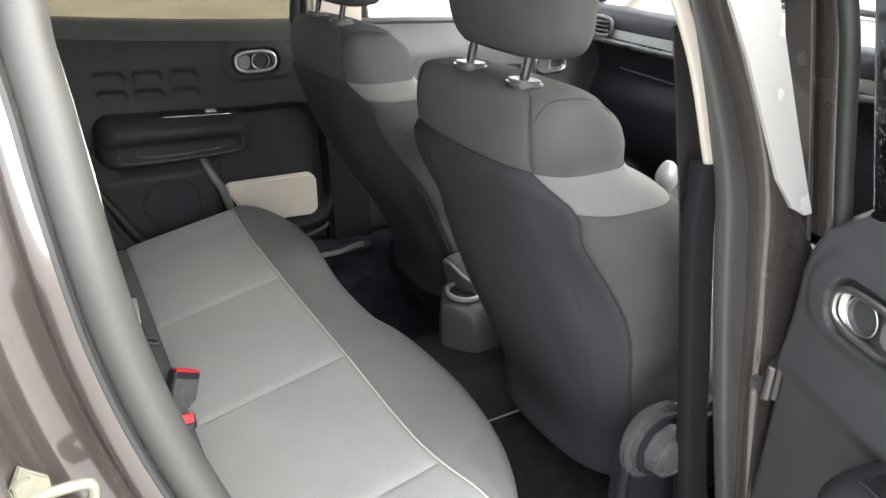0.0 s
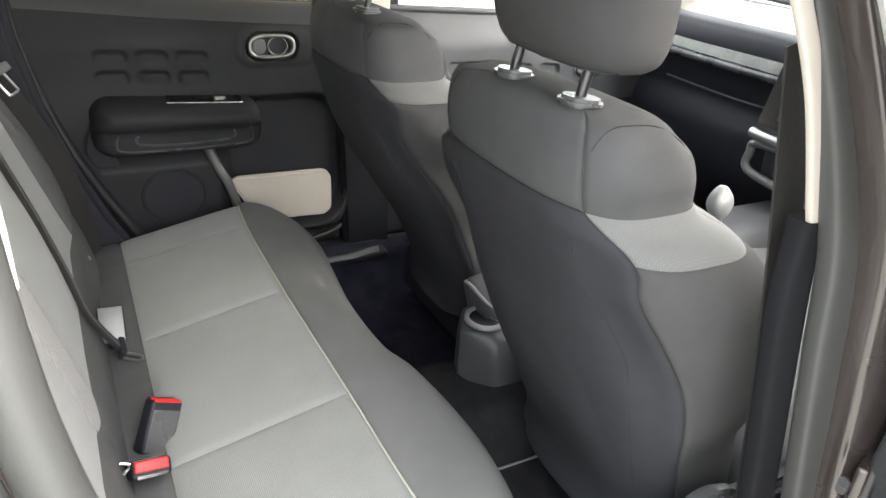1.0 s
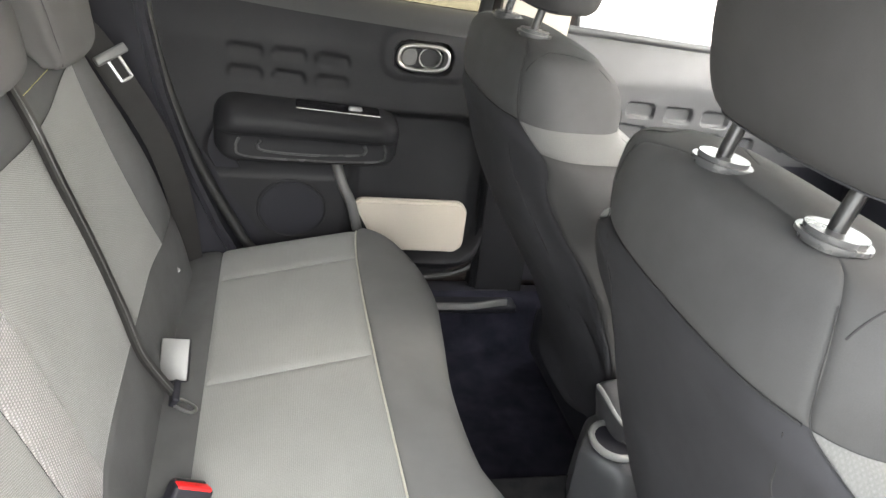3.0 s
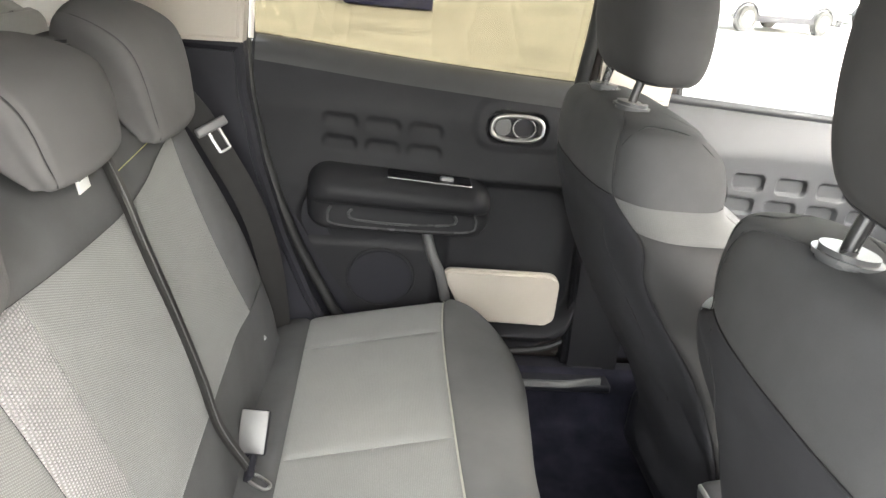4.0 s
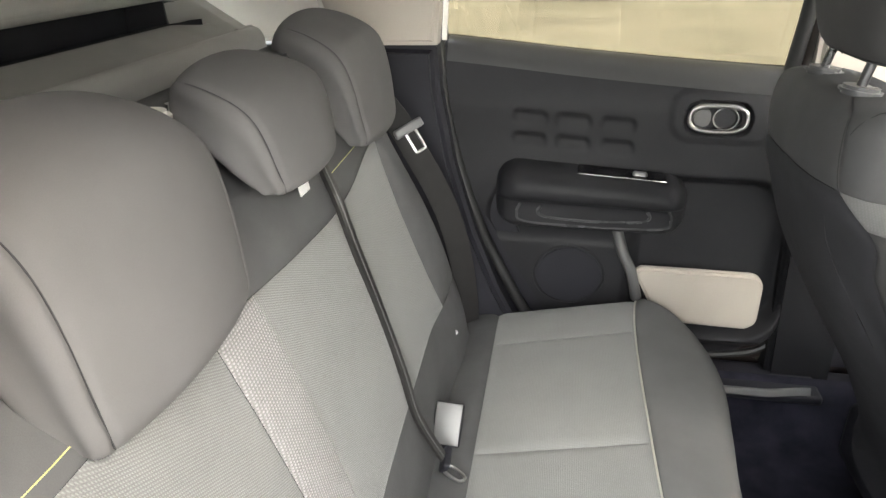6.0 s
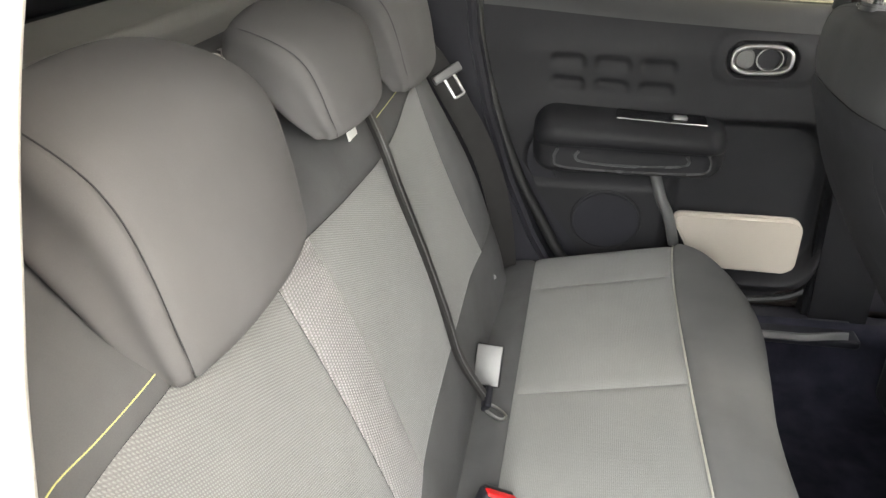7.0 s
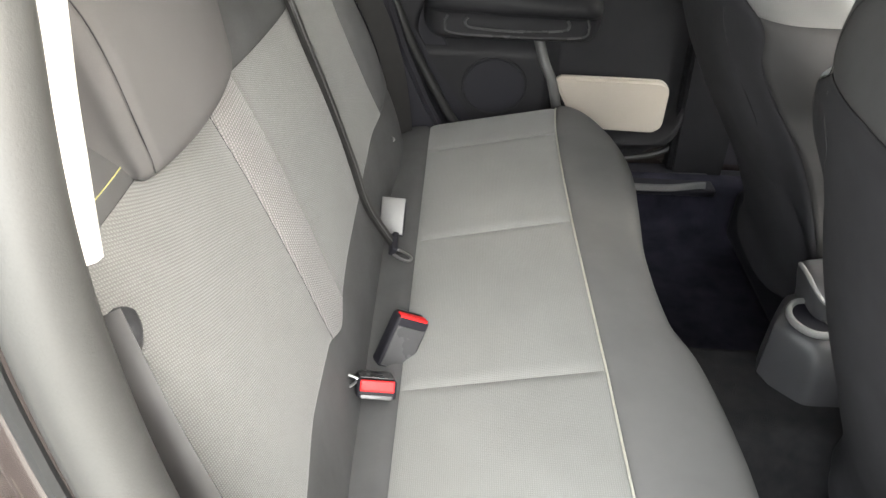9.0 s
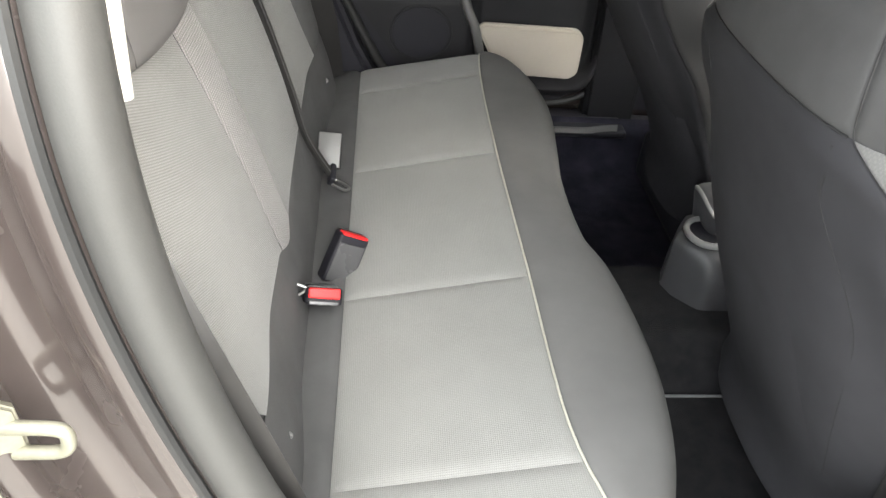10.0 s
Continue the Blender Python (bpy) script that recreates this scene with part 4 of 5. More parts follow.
def front_door(side, label):
    door = tagged(new("front_door"), label, "car door", "front doors")
    X0 = 0.40 if side > 0 else 0.50
    V = lambda x, z, n: Vector((x, side * (0.745 - n), z))  # noqa: E731
    top = lambda x: 1.035 - 0.045 * (x - 0.4)  # noqa: E731

    def up(u, v):
        x = X0 + (1.35 - X0) * u
        z = 0.76 + (top(x) - 0.76) * v
        n = 0.002 + 0.028 * (1 - step(0.92, 1.02, z))
        for i in range(4):
            for j in range(2):
                n -= 0.010 * lens_shape(x, z, 0.645 + 0.096 * i - 0.012 * j, 0.873 - 0.052 * j - 0.05 * (x - 0.62), 0.034, 0.017, 0.012)
        return V(x, z, n)

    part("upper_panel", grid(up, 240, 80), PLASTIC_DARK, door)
    part("lower_panel", grid(lambda u, v: V(X0 + (1.35 - X0) * u, 0.42 + 0.345 * v, 0.01 + 0.02 * step(0.8, 1.0, v)), 40, 30), PLASTIC_BLACK, door)
    part("belt_ledge", tube([V(X0 + (1.35 - X0) * k / 12, top(X0 + (1.35 - X0) * k / 12) - 0.004, 0) for k in range(13)], 0.009, 10), PLASTIC_DARK, door)
    part("armrest", block((0.42, 0.08, 0.1), pose(0.72, 0.70 * side, 0.74), 0.025), PLASTIC_BLACK, door)
    part("handle_bezel", tube([V(1.08 + 0.058 * superring(0, 0, 1, 1, 3.4, 2 * math.pi * k / 24)[0], 0.868 + 0.030 * superring(0, 0, 1, 1, 3.4, 2 * math.pi * k / 24)[1], 0.032) for k in range(24)], 0.006, 8, True, 96), CHROME, door, "chrome handle surround")
    part("handle_lever", block((0.05, 0.01, 0.035), pose(1.10, 0.715 * side, 0.868), 0.006), CHROME, door)
    part("window_pane", plate([(X0 + 0.06, 1.03), (1.35, 0.99), (1.2, 1.15), (0.75, 1.40), (X0 + 0.04, 1.42)], 0.004, lambda a, b, n: V(a, b, -0.03 + n), 0), GLASS_CLEAR, door, smooth=False)
    door.children[-1].visible_shadow = False
    # The near cover is pale because the sky's reflection sits in its colour.
    part("pillar_cover", plate([(0.280, 1.03), (0.292, 1.03), (0.287, 1.05), (0.275, 1.1), (0.245, 1.24), (0.18, 1.41), (0.09, 1.41), (0.178, 1.24), (0.205, 1.18), (0.242, 1.07), (0.262, 1.04)] if side < 0 else [(0.37, 1.0), (0.46, 1.0), (0.455, 1.41), (0.33, 1.41)], 0.006, lambda a, b, n: V(a, b, -0.016 + n + 0.25 * (b - 1.0)), 0.002), PAINT_SKYLIT if side < 0 else PAINT, door, "glossy outer pillar cover")
    part("outer_skin", plate([(X0, 0.42), (1.35, 0.42), (1.35, 0.98), (X0, 1.03)], 0.045, lambda a, b, n: V(a, b, -0.055 + n), 0.006), PAINT, door)
    part("window_frame", tube([V(X0 + 0.065, 1.03, -0.01), V(X0 + 0.05, 1.2, -0.01), V(X0 + 0.055, 1.40, -0.01), V(0.75, 1.41, -0.01), V(1.15, 1.18, -0.01), V(1.36, 0.99, -0.01)], 0.012, 8, n=80), RUBBER, door)
    return door


front_door(1, "closed far front door, grey panel with pressed bumps")
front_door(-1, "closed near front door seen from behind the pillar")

# ---- pillars and shell ----
bp = tagged(new("pillar_far"), "far centre pillar, beige above and dark below", "pillar", kind="structure")
part("upper_trim", plate([(0.285, 1.02), (0.43, 1.02), (0.435, 1.42), (0.27, 1.42)], 0.05, lambda a, b, n: Vector((a, 0.74 - n - 0.18 * (b - 1.02) * 0.4, b)), 0.012), PLASTIC_BEIGE, bp)
part("lower_trim", plate([(0.31, 0.40), (0.44, 0.40), (0.43, 1.02), (0.285, 1.02)], 0.055, lambda a, b, n: Vector((a, 0.745 - n, b)), 0.012), MATT_BLACK, bp)

cp = tagged(new("pillar_far_rear"), "far rear pillar, beige above and black below", "pillar", kind="structure")
part("upper_trim", plate([(-0.382, 1.082), (-0.372, 1.20), (-0.34, 1.42), (-0.52, 1.42), (-0.60, 1.20), (-0.56, 1.078)], 0.05, lambda a, b, n: Vector((a, 0.66 - n - 0.12 * (b - 1.08) + 0.05 * (a + 0.38), b)), 0.010), PLASTIC_BEIGE, cp)
part("lower_trim", plate([(-0.20, 0.50), (-0.255, 0.60), (-0.305, 0.72), (-0.35, 0.86), (-0.378, 1.0), (-0.384, 1.080), (-0.62, 1.080), (-0.62, 0.45), (-0.25, 0.45)], 0.06, lambda a, b, n: Vector((a, 0.68 - n, b)), 0.015), PLASTIC_BLACK, cp)
part("arch_panel", plate([(-0.62, 0.40), (-0.08, 0.40), (-0.12, 0.52), (-0.22, 0.70), (-0.34, 0.92), (-0.62, 0.92)], 0.015, lambda a, b, n: Vector((a, 0.712 - n, b)), 0.003), PLASTIC_BLACK, cp)
part("door_seal", tube([(-0.36, 0.69, 1.40), (-0.384, 0.69, 1.2), (-0.388, 0.685, 1.08), (-0.378, 0.68, 0.97), (-0.345, 0.675, 0.84), (-0.30, 0.67, 0.72), (-0.245, 0.67, 0.61), (-0.19, 0.67, 0.52), (-0.10, 0.67, 0.44)], 0.011, 10, n=100), RUBBER, cp)
part("pale_edge", tube([(-0.345, 0.672, 1.40), (-0.370, 0.672, 1.2), (-0.376, 0.668, 1.085)], 0.005, 8), PLASTIC_WHITE, cp)

# rear quarter, load bay and shelf
bay = tagged(new("load_bay_trim"), "pale upper and grey lower load bay side trim", "trim", kind="structure")
part("side_upper", plate([(-0.56, 1.08), (-0.60, 1.2), (-0.52, 1.42), (-1.15, 1.42), (-1.25, 1.08)], 0.03, lambda a, b, n: Vector((a, 0.64 - n - 0.1 * (b - 1.08), b)), 0.008), PLASTIC_WHITE, bay)
part("side_lower", plate([(-0.56, 0.5), (-0.56, 1.076), (-1.3, 1.076), (-1.3, 0.5)], 0.07, lambda a, b, n: Vector((a, 0.66 - n, b)), 0.02), PLASTIC_GREY, bay)
part("side_upper_near", plate([(-0.60, 1.08), (-0.52, 1.42), (-1.15, 1.42), (-1.25, 1.08)], 0.03, lambda a, b, n: Vector((a, -0.64 + n + 0.1 * (b - 1.08), b)), 0.008), PLASTIC_WHITE, bay)
part("side_lower_near", plate([(-0.62, 0.5), (-0.62, 1.076), (-1.3, 1.076), (-1.3, 0.5)], 0.07, lambda a, b, n: Vector((a, -0.66 + n, b)), 0.02), PLASTIC_GREY, bay)
shelf = thing("parcel_shelf", "grey moulded parcel shelf tilted up, with a dark slot", "parcel shelf", (-0.8, 0, 1.05))
shelf_x = curve_of([(-0.64, 0.97), (-0.655, 1.01), (-0.668, 1.05), (-0.679, 1.080), (-0.684, 1.100), (-0.695, 1.112), (-0.711, 1.112), (-0.722, 1.100), (-0.76, 1.108), (-0.800, 1.121), (-0.808, 1.121), (-0.812, 1.10), (-0.815, 1.06), (-0.885, 1.06), (-0.89, 1.168), (-0.86, 1.174), (-0.812, 1.175), (-0.804, 1.180), (-0.806, 1.187), (-0.83, 1.215), (-0.87, 1.28)])


def shelf_pt(u, v):
    y = -0.565 + 1.13 * v
    x, z = shelf_x(u)
    e = step(0.47, 0.53, abs(y)) * step(0.30, 0.36, u) * (1 - step(0.84, 0.90, u))
    lx = -0.700 - 0.110 * step(0.30, 0.88, u)
    lz = 1.104 + 0.066 * step(0.30, 0.88, u)
    return (x + (lx - x) * e, y, z + (lz - z) * e)


def shelf_part(name, u0, u1, v0, v1, n, mat, label):
    part(name, grid(lambda u, v: shelf_pt(u0 + (u1 - u0) * u, v0 + (v1 - v0) * v), n, 110), mat, shelf, label, thick=0.012)


shelf_part("front_edge", 0.0, 0.36, 0.0, 1.0, 70, SHELF, "grey front edge with a raised ridge")
shelf_part("tray", 0.36, 0.505, 0.0, 1.0, 40, SHELF, "flat grey tray")
# The slot's inside is coloured black on top of its own shade.
shelf_part("slot_lining", 0.505, 0.79, 0.055, 0.945, 50, PLASTIC_BLACK, "inside of the slot, coloured black to deepen its dark")
shelf_part("slot_end", 0.505, 0.79, 0.0, 0.055, 40, SHELF, "rounded grey end of the slot")
shelf_part("slot_end", 0.505, 0.79, 0.945, 1.0, 40, SHELF, "rounded grey end of the slot")
shelf_part("rear_panel", 0.79, 1.0, 0.0, 1.0, 40, SHELF, "pale raised rear panel")
gate = tagged(new("tailgate"), "grey tailgate trim below the back window", "tailgate", kind="structure")
part("inner_trim", plate([(-1.22, 0.55), (-1.24, 1.06), (-1.16, 1.12), (-1.30, 1.12), (-1.34, 0.55)], 1.24, lambda a, b, n: Vector((a, n - 0.62, b)), 0.01), PLASTIC_GREY, gate)
part("back_window", plate([(-0.56, 1.09), (0.56, 1.09), (0.48, 1.42), (-0.48, 1.42)], 0.004, lambda a, b, n: Vector((-1.24 + 0.5 * (b - 1.09) + n, a, b)), 0), GLASS_CLEAR, gate, smooth=False)
gate.children[-1].visible_shadow = False

roof = tagged(new("ceiling"), "pale cloth headliner under the roof", "headliner", kind="structure")
part("headliner", grid(lambda u, v: (-1.1 + 2.0 * u, -0.56 + 1.12 * v, 1.44 - 0.05 * (2 * v - 1) ** 4 - 0.08 * max(0, 0.35 - u) - 0.06 * max(0, u - 0.7)), 40, 40), HEADLINER, roof, thick=0.02)
part("roof_skin", grid(lambda u, v: (-1.15 + 2.1 * u, -0.60 + 1.2 * v, 1.485 - 0.06 * (2 * v - 1) ** 4 - 0.08 * max(0, 0.35 - u) - 0.06 * max(0, u - 0.7)), 40, 40), PAINT, roof, thick=0.01)

# near centre pillar
nb = tagged(new("pillar_near"), "near centre pillar, painted jamb with rubber seal", "pillar", kind="structure")


def post(name, cols, mat, parent, depth, label=""):
    """An upright strip: cols are (z, x0, x1, y)."""
    tb = table(cols)
    z0, z1 = cols[0][0], cols[-1][0]

    def at(u, v):
        z = z0 + (z1 - z0) * v
        x0, x1, y = tb(z)
        a = 2 * math.pi * u
        px, py = superring((x0 + x1) / 2, y + depth / 2, (x1 - x0) / 2, depth / 2, 4, a)
        return (px, py, z)

    return part(name, capped(grid(at, 32, 40, loop_u=True)), mat, parent, label)


post("beige_trim", [(1.049, 0.268, 0.288, -0.637), (1.158, 0.223, 0.243, -0.637), (1.226, 0.186, 0.206, -0.634), (1.42, 0.09, 0.11, -0.60)], PLASTIC_BEIGE, nb, 0.008, "pale upper pillar trim")
post("dark_trim", [(0.40, 0.375, 0.43, -0.64), (0.566, 0.335, 0.38, -0.640), (0.80, 0.29, 0.33, -0.642), (0.965, 0.262, 0.30, -0.640), (1.05, 0.262, 0.29, -0.638)], MATT_BLACK, nb, 0.025, "dark lower pillar trim")
post("seal", [(0.36, 0.43, 0.478, -0.672), (0.50, 0.395, 0.45, -0.672), (0.70, 0.345, 0.40, -0.670), (0.90, 0.303, 0.352, -0.666), (1.05, 0.274, 0.322, -0.660), (1.23, 0.205, 0.252, -0.636), (1.42, 0.13, 0.18, -0.58)], RUBBER_GREY, nb, 0.026, "rubber door seal, its sheen put into the grey")
post("jamb", [(0.34, 0.44, 0.56, -0.70), (0.50, 0.41, 0.54, -0.70), (0.70, 0.37, 0.50, -0.698), (0.90, 0.335, 0.44, -0.696), (1.05, 0.30, 0.335, -0.690), (1.23, 0.222, 0.240, -0.664), (1.42, 0.14, 0.155, -0.61)], PAINT, nb, 0.05, "painted metal jamb")
hg = part("hinge", block((0.05, 0.012, 0.05), pose(0.378, -0.702, 0.775, 0, 0, 20), 0.004), PAINT, nb, "painted steel door hinge")
part("hinge_bolt", disc(0.010, 0.010, pose(0.338, -0.706, 0.782, 90, 0, 20), 6, 0.002), STEEL, hg)
part("hinge_pin", disc(0.008, 0.05, pose(0.372, -0.712, 0.775), 16, 0.002), STEEL, hg)
sillp = tagged(new("sill_near"), "near door sill, painted with a rubber seal", "sill", kind="structure")
part("sill_panel", block((0.95, 0.09, 0.16), pose(0.05, -0.69, 0.34), 0.025), PAINT, sillp)
part("scuff_plate", block((0.8, 0.07, 0.012), pose(0.08, -0.655, 0.422), 0.004), PLASTIC_BLACK, sillp)
sillf = tagged(new("sill_far"), "far door sill, black plate and a lip with painted highlight", "sill", kind="structure")
part("scuff_plate", block((0.75, 0.12, 0.02), pose(0.03, 0.672, 0.408), 0.008), PLASTIC_BLACK, sillf)
# The lip's paler plastic paints in the bright bar on the sill.
part("sill_lip", grid(lambda u, v: (0.06 + 0.32 * u, 0.600 + 0.026 * v + 0.016 * step(0.7, 1.0, u) * (1 - v), 0.412 + 0.014 * math.sin(math.pi * min(1.0, 0.15 + 0.7 * v)) + 0.012 * step(0.7, 1.0, u) * v), 60, 14), COLLAR, sillf, "sill lip made pale for its highlight", thick=0.006)
part("sill_panel", block((1.8, 0.06, 0.14), pose(0.4, 0.725, 0.33), 0.02), PLASTIC_BLACK, sillf)

# near rear pillar with its wheel-arch jamb
nc = tagged(new("pillar_near_rear"), "near rear pillar jamb in dark paint with a grey seal", "pillar", kind="structure")
EDGE = [(1.42, -0.330, -0.470), (1.25, -0.358, -0.545), (1.16, -0.356, -0.583), (1.08, -0.351, -0.606), (1.0, -0.343, -0.615), (0.92, -0.328, -0.622), (0.84, -0.306, -0.630), (0.76, -0.278, -0.637), (0.66, -0.232, -0.642), (0.56, -0.17, -0.644), (0.46, -0.09, -0.646)]
part("seal", tube([(x, y, z) for z, x, y in EDGE], 0.019, 12, n=120), RUBBER_GREY, nc, "black rubber door seal greyed for its sheen")
edge_c = curve_of([(x, y, z) for z, x, y in EDGE])


JAMB = curve_of([(-0.006, 0.012), (-0.016, -0.010), (-0.022, -0.016), (-0.034, -0.016), (-0.040, -0.008), (-0.052, -0.004), (-0.068, -0.008), (-0.078, -0.022), (-0.082, -0.040), (-0.094, -0.050), (-0.106, -0.046), (-0.112, -0.062), (-0.118, -0.085), (-0.17, -0.092), (-0.35, -0.088)])


def jamb_pt(u, v):
    x, y, z = edge_c(v)
    sec = JAMB(u)
    return (x + sec[0] * (1 + 0.25 * v), y + sec[1], z)


part("jamb", grid(jamb_pt, 170, 130), PAINT, nc, "glossy dark brown-grey painted jamb")
part("seal_lip", tube([(x - 0.022, y - 0.012, z) for z, x, y in EDGE], 0.0045, 8, n=120), RUBBER, nc)
part("inner_trim", tube([(x - 0.010, y + 0.018, z) for z, x, y in EDGE if z < 1.09], 0.011, 10, n=80), PLASTIC_DARK, nc)
part("pale_trim", tube([(-0.330, -0.445, 1.42), (-0.352, -0.520, 1.25), (-0.349, -0.562, 1.16), (-0.346, -0.580, 1.115), (-0.345, -0.590, 1.080)], 0.0125, 12, n=40), PLASTIC_WHITE, nc, "pale end of the upper pillar trim")
striker = thing("door_striker", "yellowed steel door striker loop on the jamb", "striker", (-0.42, -0.64, 0.90))
part("plate", plate([(-0.024, 0.0), (-0.022, 0.028), (0.0, 0.050), (0.022, 0.028), (0.022, -0.028), (0.0, -0.052), (-0.022, -0.028)], 0.006, lambda a, b, n: Vector((-0.424 + 0.79 * a * 0.8 + 0.5 * n, -0.667 + 0.5 * a - 0.8 * n, 0.893 + b)), 0.002), ZINC, striker)
part("loop", tube([(-0.428, -0.664, 0.909), (-0.405, -0.664, 0.909), (-0.388, -0.664, 0.908), (-0.382, -0.664, 0.904), (-0.383, -0.664, 0.893), (-0.389, -0.664, 0.887), (-0.405, -0.664, 0.886), (-0.430, -0.664, 0.886)], 0.0044, 12, n=70), ZINC, striker)
part("striker_collar", disc(0.011, 0.008, pose(-0.422, -0.666, 0.909, 0, 90, 0), 20, 0.003), ZINC, striker)
for dz in (-0.036, 0.036):
    part("bolt", disc(0.008, 0.005, pose(-0.424, -0.674, 0.893 + dz, 90, 0, 32), 6, 0.001), ZINC, striker)

# ---- seat belts and buckles ----
def basis(at, normal, width):
    n, w = Vector(normal).normalized(), Vector(width)
    w = (w - n * w.dot(n)).normalized()
    u = n.cross(w)
    return Matrix.Translation(at) @ Matrix((n, w, u)).transposed().to_4x4()


mb = thing("centre_seat_belt", "black lap belt strap hanging down the backrest with a steel tongue", "seat belt", (-0.35, 0.1, 0.6))
belt_pts = [back(y, z)[0] + Vector((0.010, 0, 0)) for y, z in ((0.088, 1.06), (0.083, 1.035), (0.066, 0.99), (0.067, 0.93), (0.080, 0.84), (0.098, 0.74), (0.106, 0.66))] + [Vector((-0.286, 0.112, 0.59))]
# Pale cords paint the gleam along the strap's two folds.
for k in (-1, 1):
    part("fold_line", tube([Vector(q) + Vector((0.0035, 0.0032 * k, 0.001)) for q in belt_pts], 0.0008, 6, n=90), COLLAR, mb, "fold of the strap, its gleam made pale")
part("strap", ribbon(belt_pts, 0.012, lambda u: (0.25 + 0.2 * u, 1, 0.15), 0.0032, 90), WEBBING, mb)
part("tongue_grip", block((0.010, 0.036, 0.020), pose(-0.284, 0.113, 0.588, 20, 25, 10), 0.004), PLASTIC_BLACK, mb)
part("tongue", tube([(-0.284, 0.10, 0.578), (-0.262, 0.09, 0.572), (-0.255, 0.102, 0.570), (-0.277, 0.116, 0.574)], 0.0024, 8, True, 40), SATIN_METAL, mb, "steel tongue plate")

fb = thing("far_seat_belt", "black shoulder belt with a steel tongue on the far pillar", "seat belt", (-0.45, 0.55, 0.9))
fpts = [(-0.54, 0.42, 1.115), (-0.49, 0.445, 1.065), (-0.450, 0.470, 1.010), (-0.424, 0.490, 0.968), (-0.394, 0.508, 0.905), (-0.368, 0.522, 0.850), (-0.342, 0.536, 0.78), (-0.322, 0.552, 0.69), (-0.312, 0.568, 0.60), (-0.308, 0.58, 0.53)]
part("strap", ribbon(fpts, 0.044, (0.92, 0.38, 0.30), 0.0012, 90), WEBBING, fb)
gm = basis((-0.409, 0.489, 0.963), (0.30, -0.90, 0.30), (0.80, 0.38, 0.46))
part("tongue_grip", block((0.012, 0.054, 0.016), gm, 0.004), SATIN, fb, "grey plastic tongue grip")
part("tongue", tube([gm @ Vector((0.001, a, b)) for a, b in ((-0.009, 0.0), (-0.009, -0.036), (-0.008, -0.042), (0.0, -0.043), (0.008, -0.042), (0.009, -0.036), (0.009, 0.0))], 0.0026, 8, n=60), SATIN_METAL, fb, "steel tongue plate")

nbelt = thing("near_seat_belt", "black shoulder belt running down beside the near pillar", "seat belt", (-0.3, -0.58, 0.7))
part("strap", ribbon([(-0.385, -0.520, 0.985), (-0.352, -0.552, 0.93), (-0.320, -0.572, 0.86), (-0.288, -0.578, 0.76), (-0.262, -0.581, 0.67), (-0.232, -0.584, 0.55)], 0.020, (0.88, 0.45, 0.1), 0.0012, 80), WEBBING, nbelt)
part("guide", block((0.028, 0.030, 0.032), pose(-0.386, -0.512, 0.962, 0, 15, 30), 0.013, 4), PLASTIC_DARK, nbelt, "rounded dark belt guide")



def buckle(m, kind, label):
    b = thing("belt_buckle", label, "belt buckle", m.translation, "belt buckles")
    if kind == "grey":
        m = m @ Matrix.Scale(0.86, 4)
    part("housing", block((0.024, 0.050, 0.076), m, 0.005, 3, 0.03), PLASTIC_BLACK, b)
    if kind == "grey":
        part("face_plate", block((0.004, 0.046, 0.072), m @ pose(0.0115, 0, 0), 0.0015), surface("silver_buckle_plastic", (0.14, 0.14, 0.138), 0.3), b, "smooth silver-grey face")
    else:
        part("face_plate", block((0.003, 0.042, 0.060), m @ pose(0.0115, 0, -0.005), 0.001), KNOB, b)
        part("release_button", block((0.014, 0.042, 0.010), m @ pose(0.004, 0, 0.035), 0.002), PLASTIC_RED, b, "bright red release button")
        part("slot_lip", block((0.006, 0.040, 0.006), m @ pose(-0.009, 0, 0.037), 0.0015), STEEL, b)
    part("stalk", tube([m @ Vector((0, 0, -0.03)), m @ Vector((-0.004, 0, -0.05)), m @ Vector((-0.008, 0, -0.07))], 0.009, 8), PLASTIC_BLACK, b)
    return b


buckle(basis((-0.293, 0.196, 0.585), (0.02, -0.80, 0.60), (1, 0.03, -0.08)), "grey", "grey plastic belt buckle tucked behind the cushion")
buckle(basis((-0.254, -0.103, 0.582), (0.44, -0.87, 0.23), (0.83, 0.29, -0.5)), "red", "black belt buckle tilted over with a red button edge")
buckle(basis((-0.280, -0.188, 0.585), (0.05, 0.62, 0.78), (-1, -0.2, 0.05)), "end", "black belt buckle lying flat with a bright red button")
for y in (0.422, -0.206, -0.444):
    ring = thing("anchor_ring", "small bright steel child-seat anchor in the seat crease", "anchor", (-0.31, y, 0.612), "seat anchors")
    part("loop", tube([(-0.312 - 0.022 * y, y - 0.005, 0.604), (-0.302 - 0.022 * y, y, 0.612), (-0.314 - 0.022 * y, y + 0.003, 0.616)], 0.0022, 8), SATIN_METAL, ring)

# ---- dashboard and console ----
dash = thing("dashboard", "dark dashboard with a pale rounded trim edge and air vent", "dashboard", (1.2, 0, 0.6))
dprof = curve_of([(1.55, 1.06), (1.35, 1.055), (1.20, 1.045), (1.165, 1.03), (1.155, 1.0), (1.16, 0.965), (1.175, 0.945), (1.20, 0.93), (1.23, 0.85), (1.20, 0.76), (1.24, 0.60), (1.40, 0.45)])
part("body", grid(lambda u, v: (dprof(u)[0] + 0.04 * (2 * v - 1) ** 2, -0.70 + 1.4 * v, dprof(u)[1]), 80, 60), PLASTIC_BLACK, dash, thick=0.01)
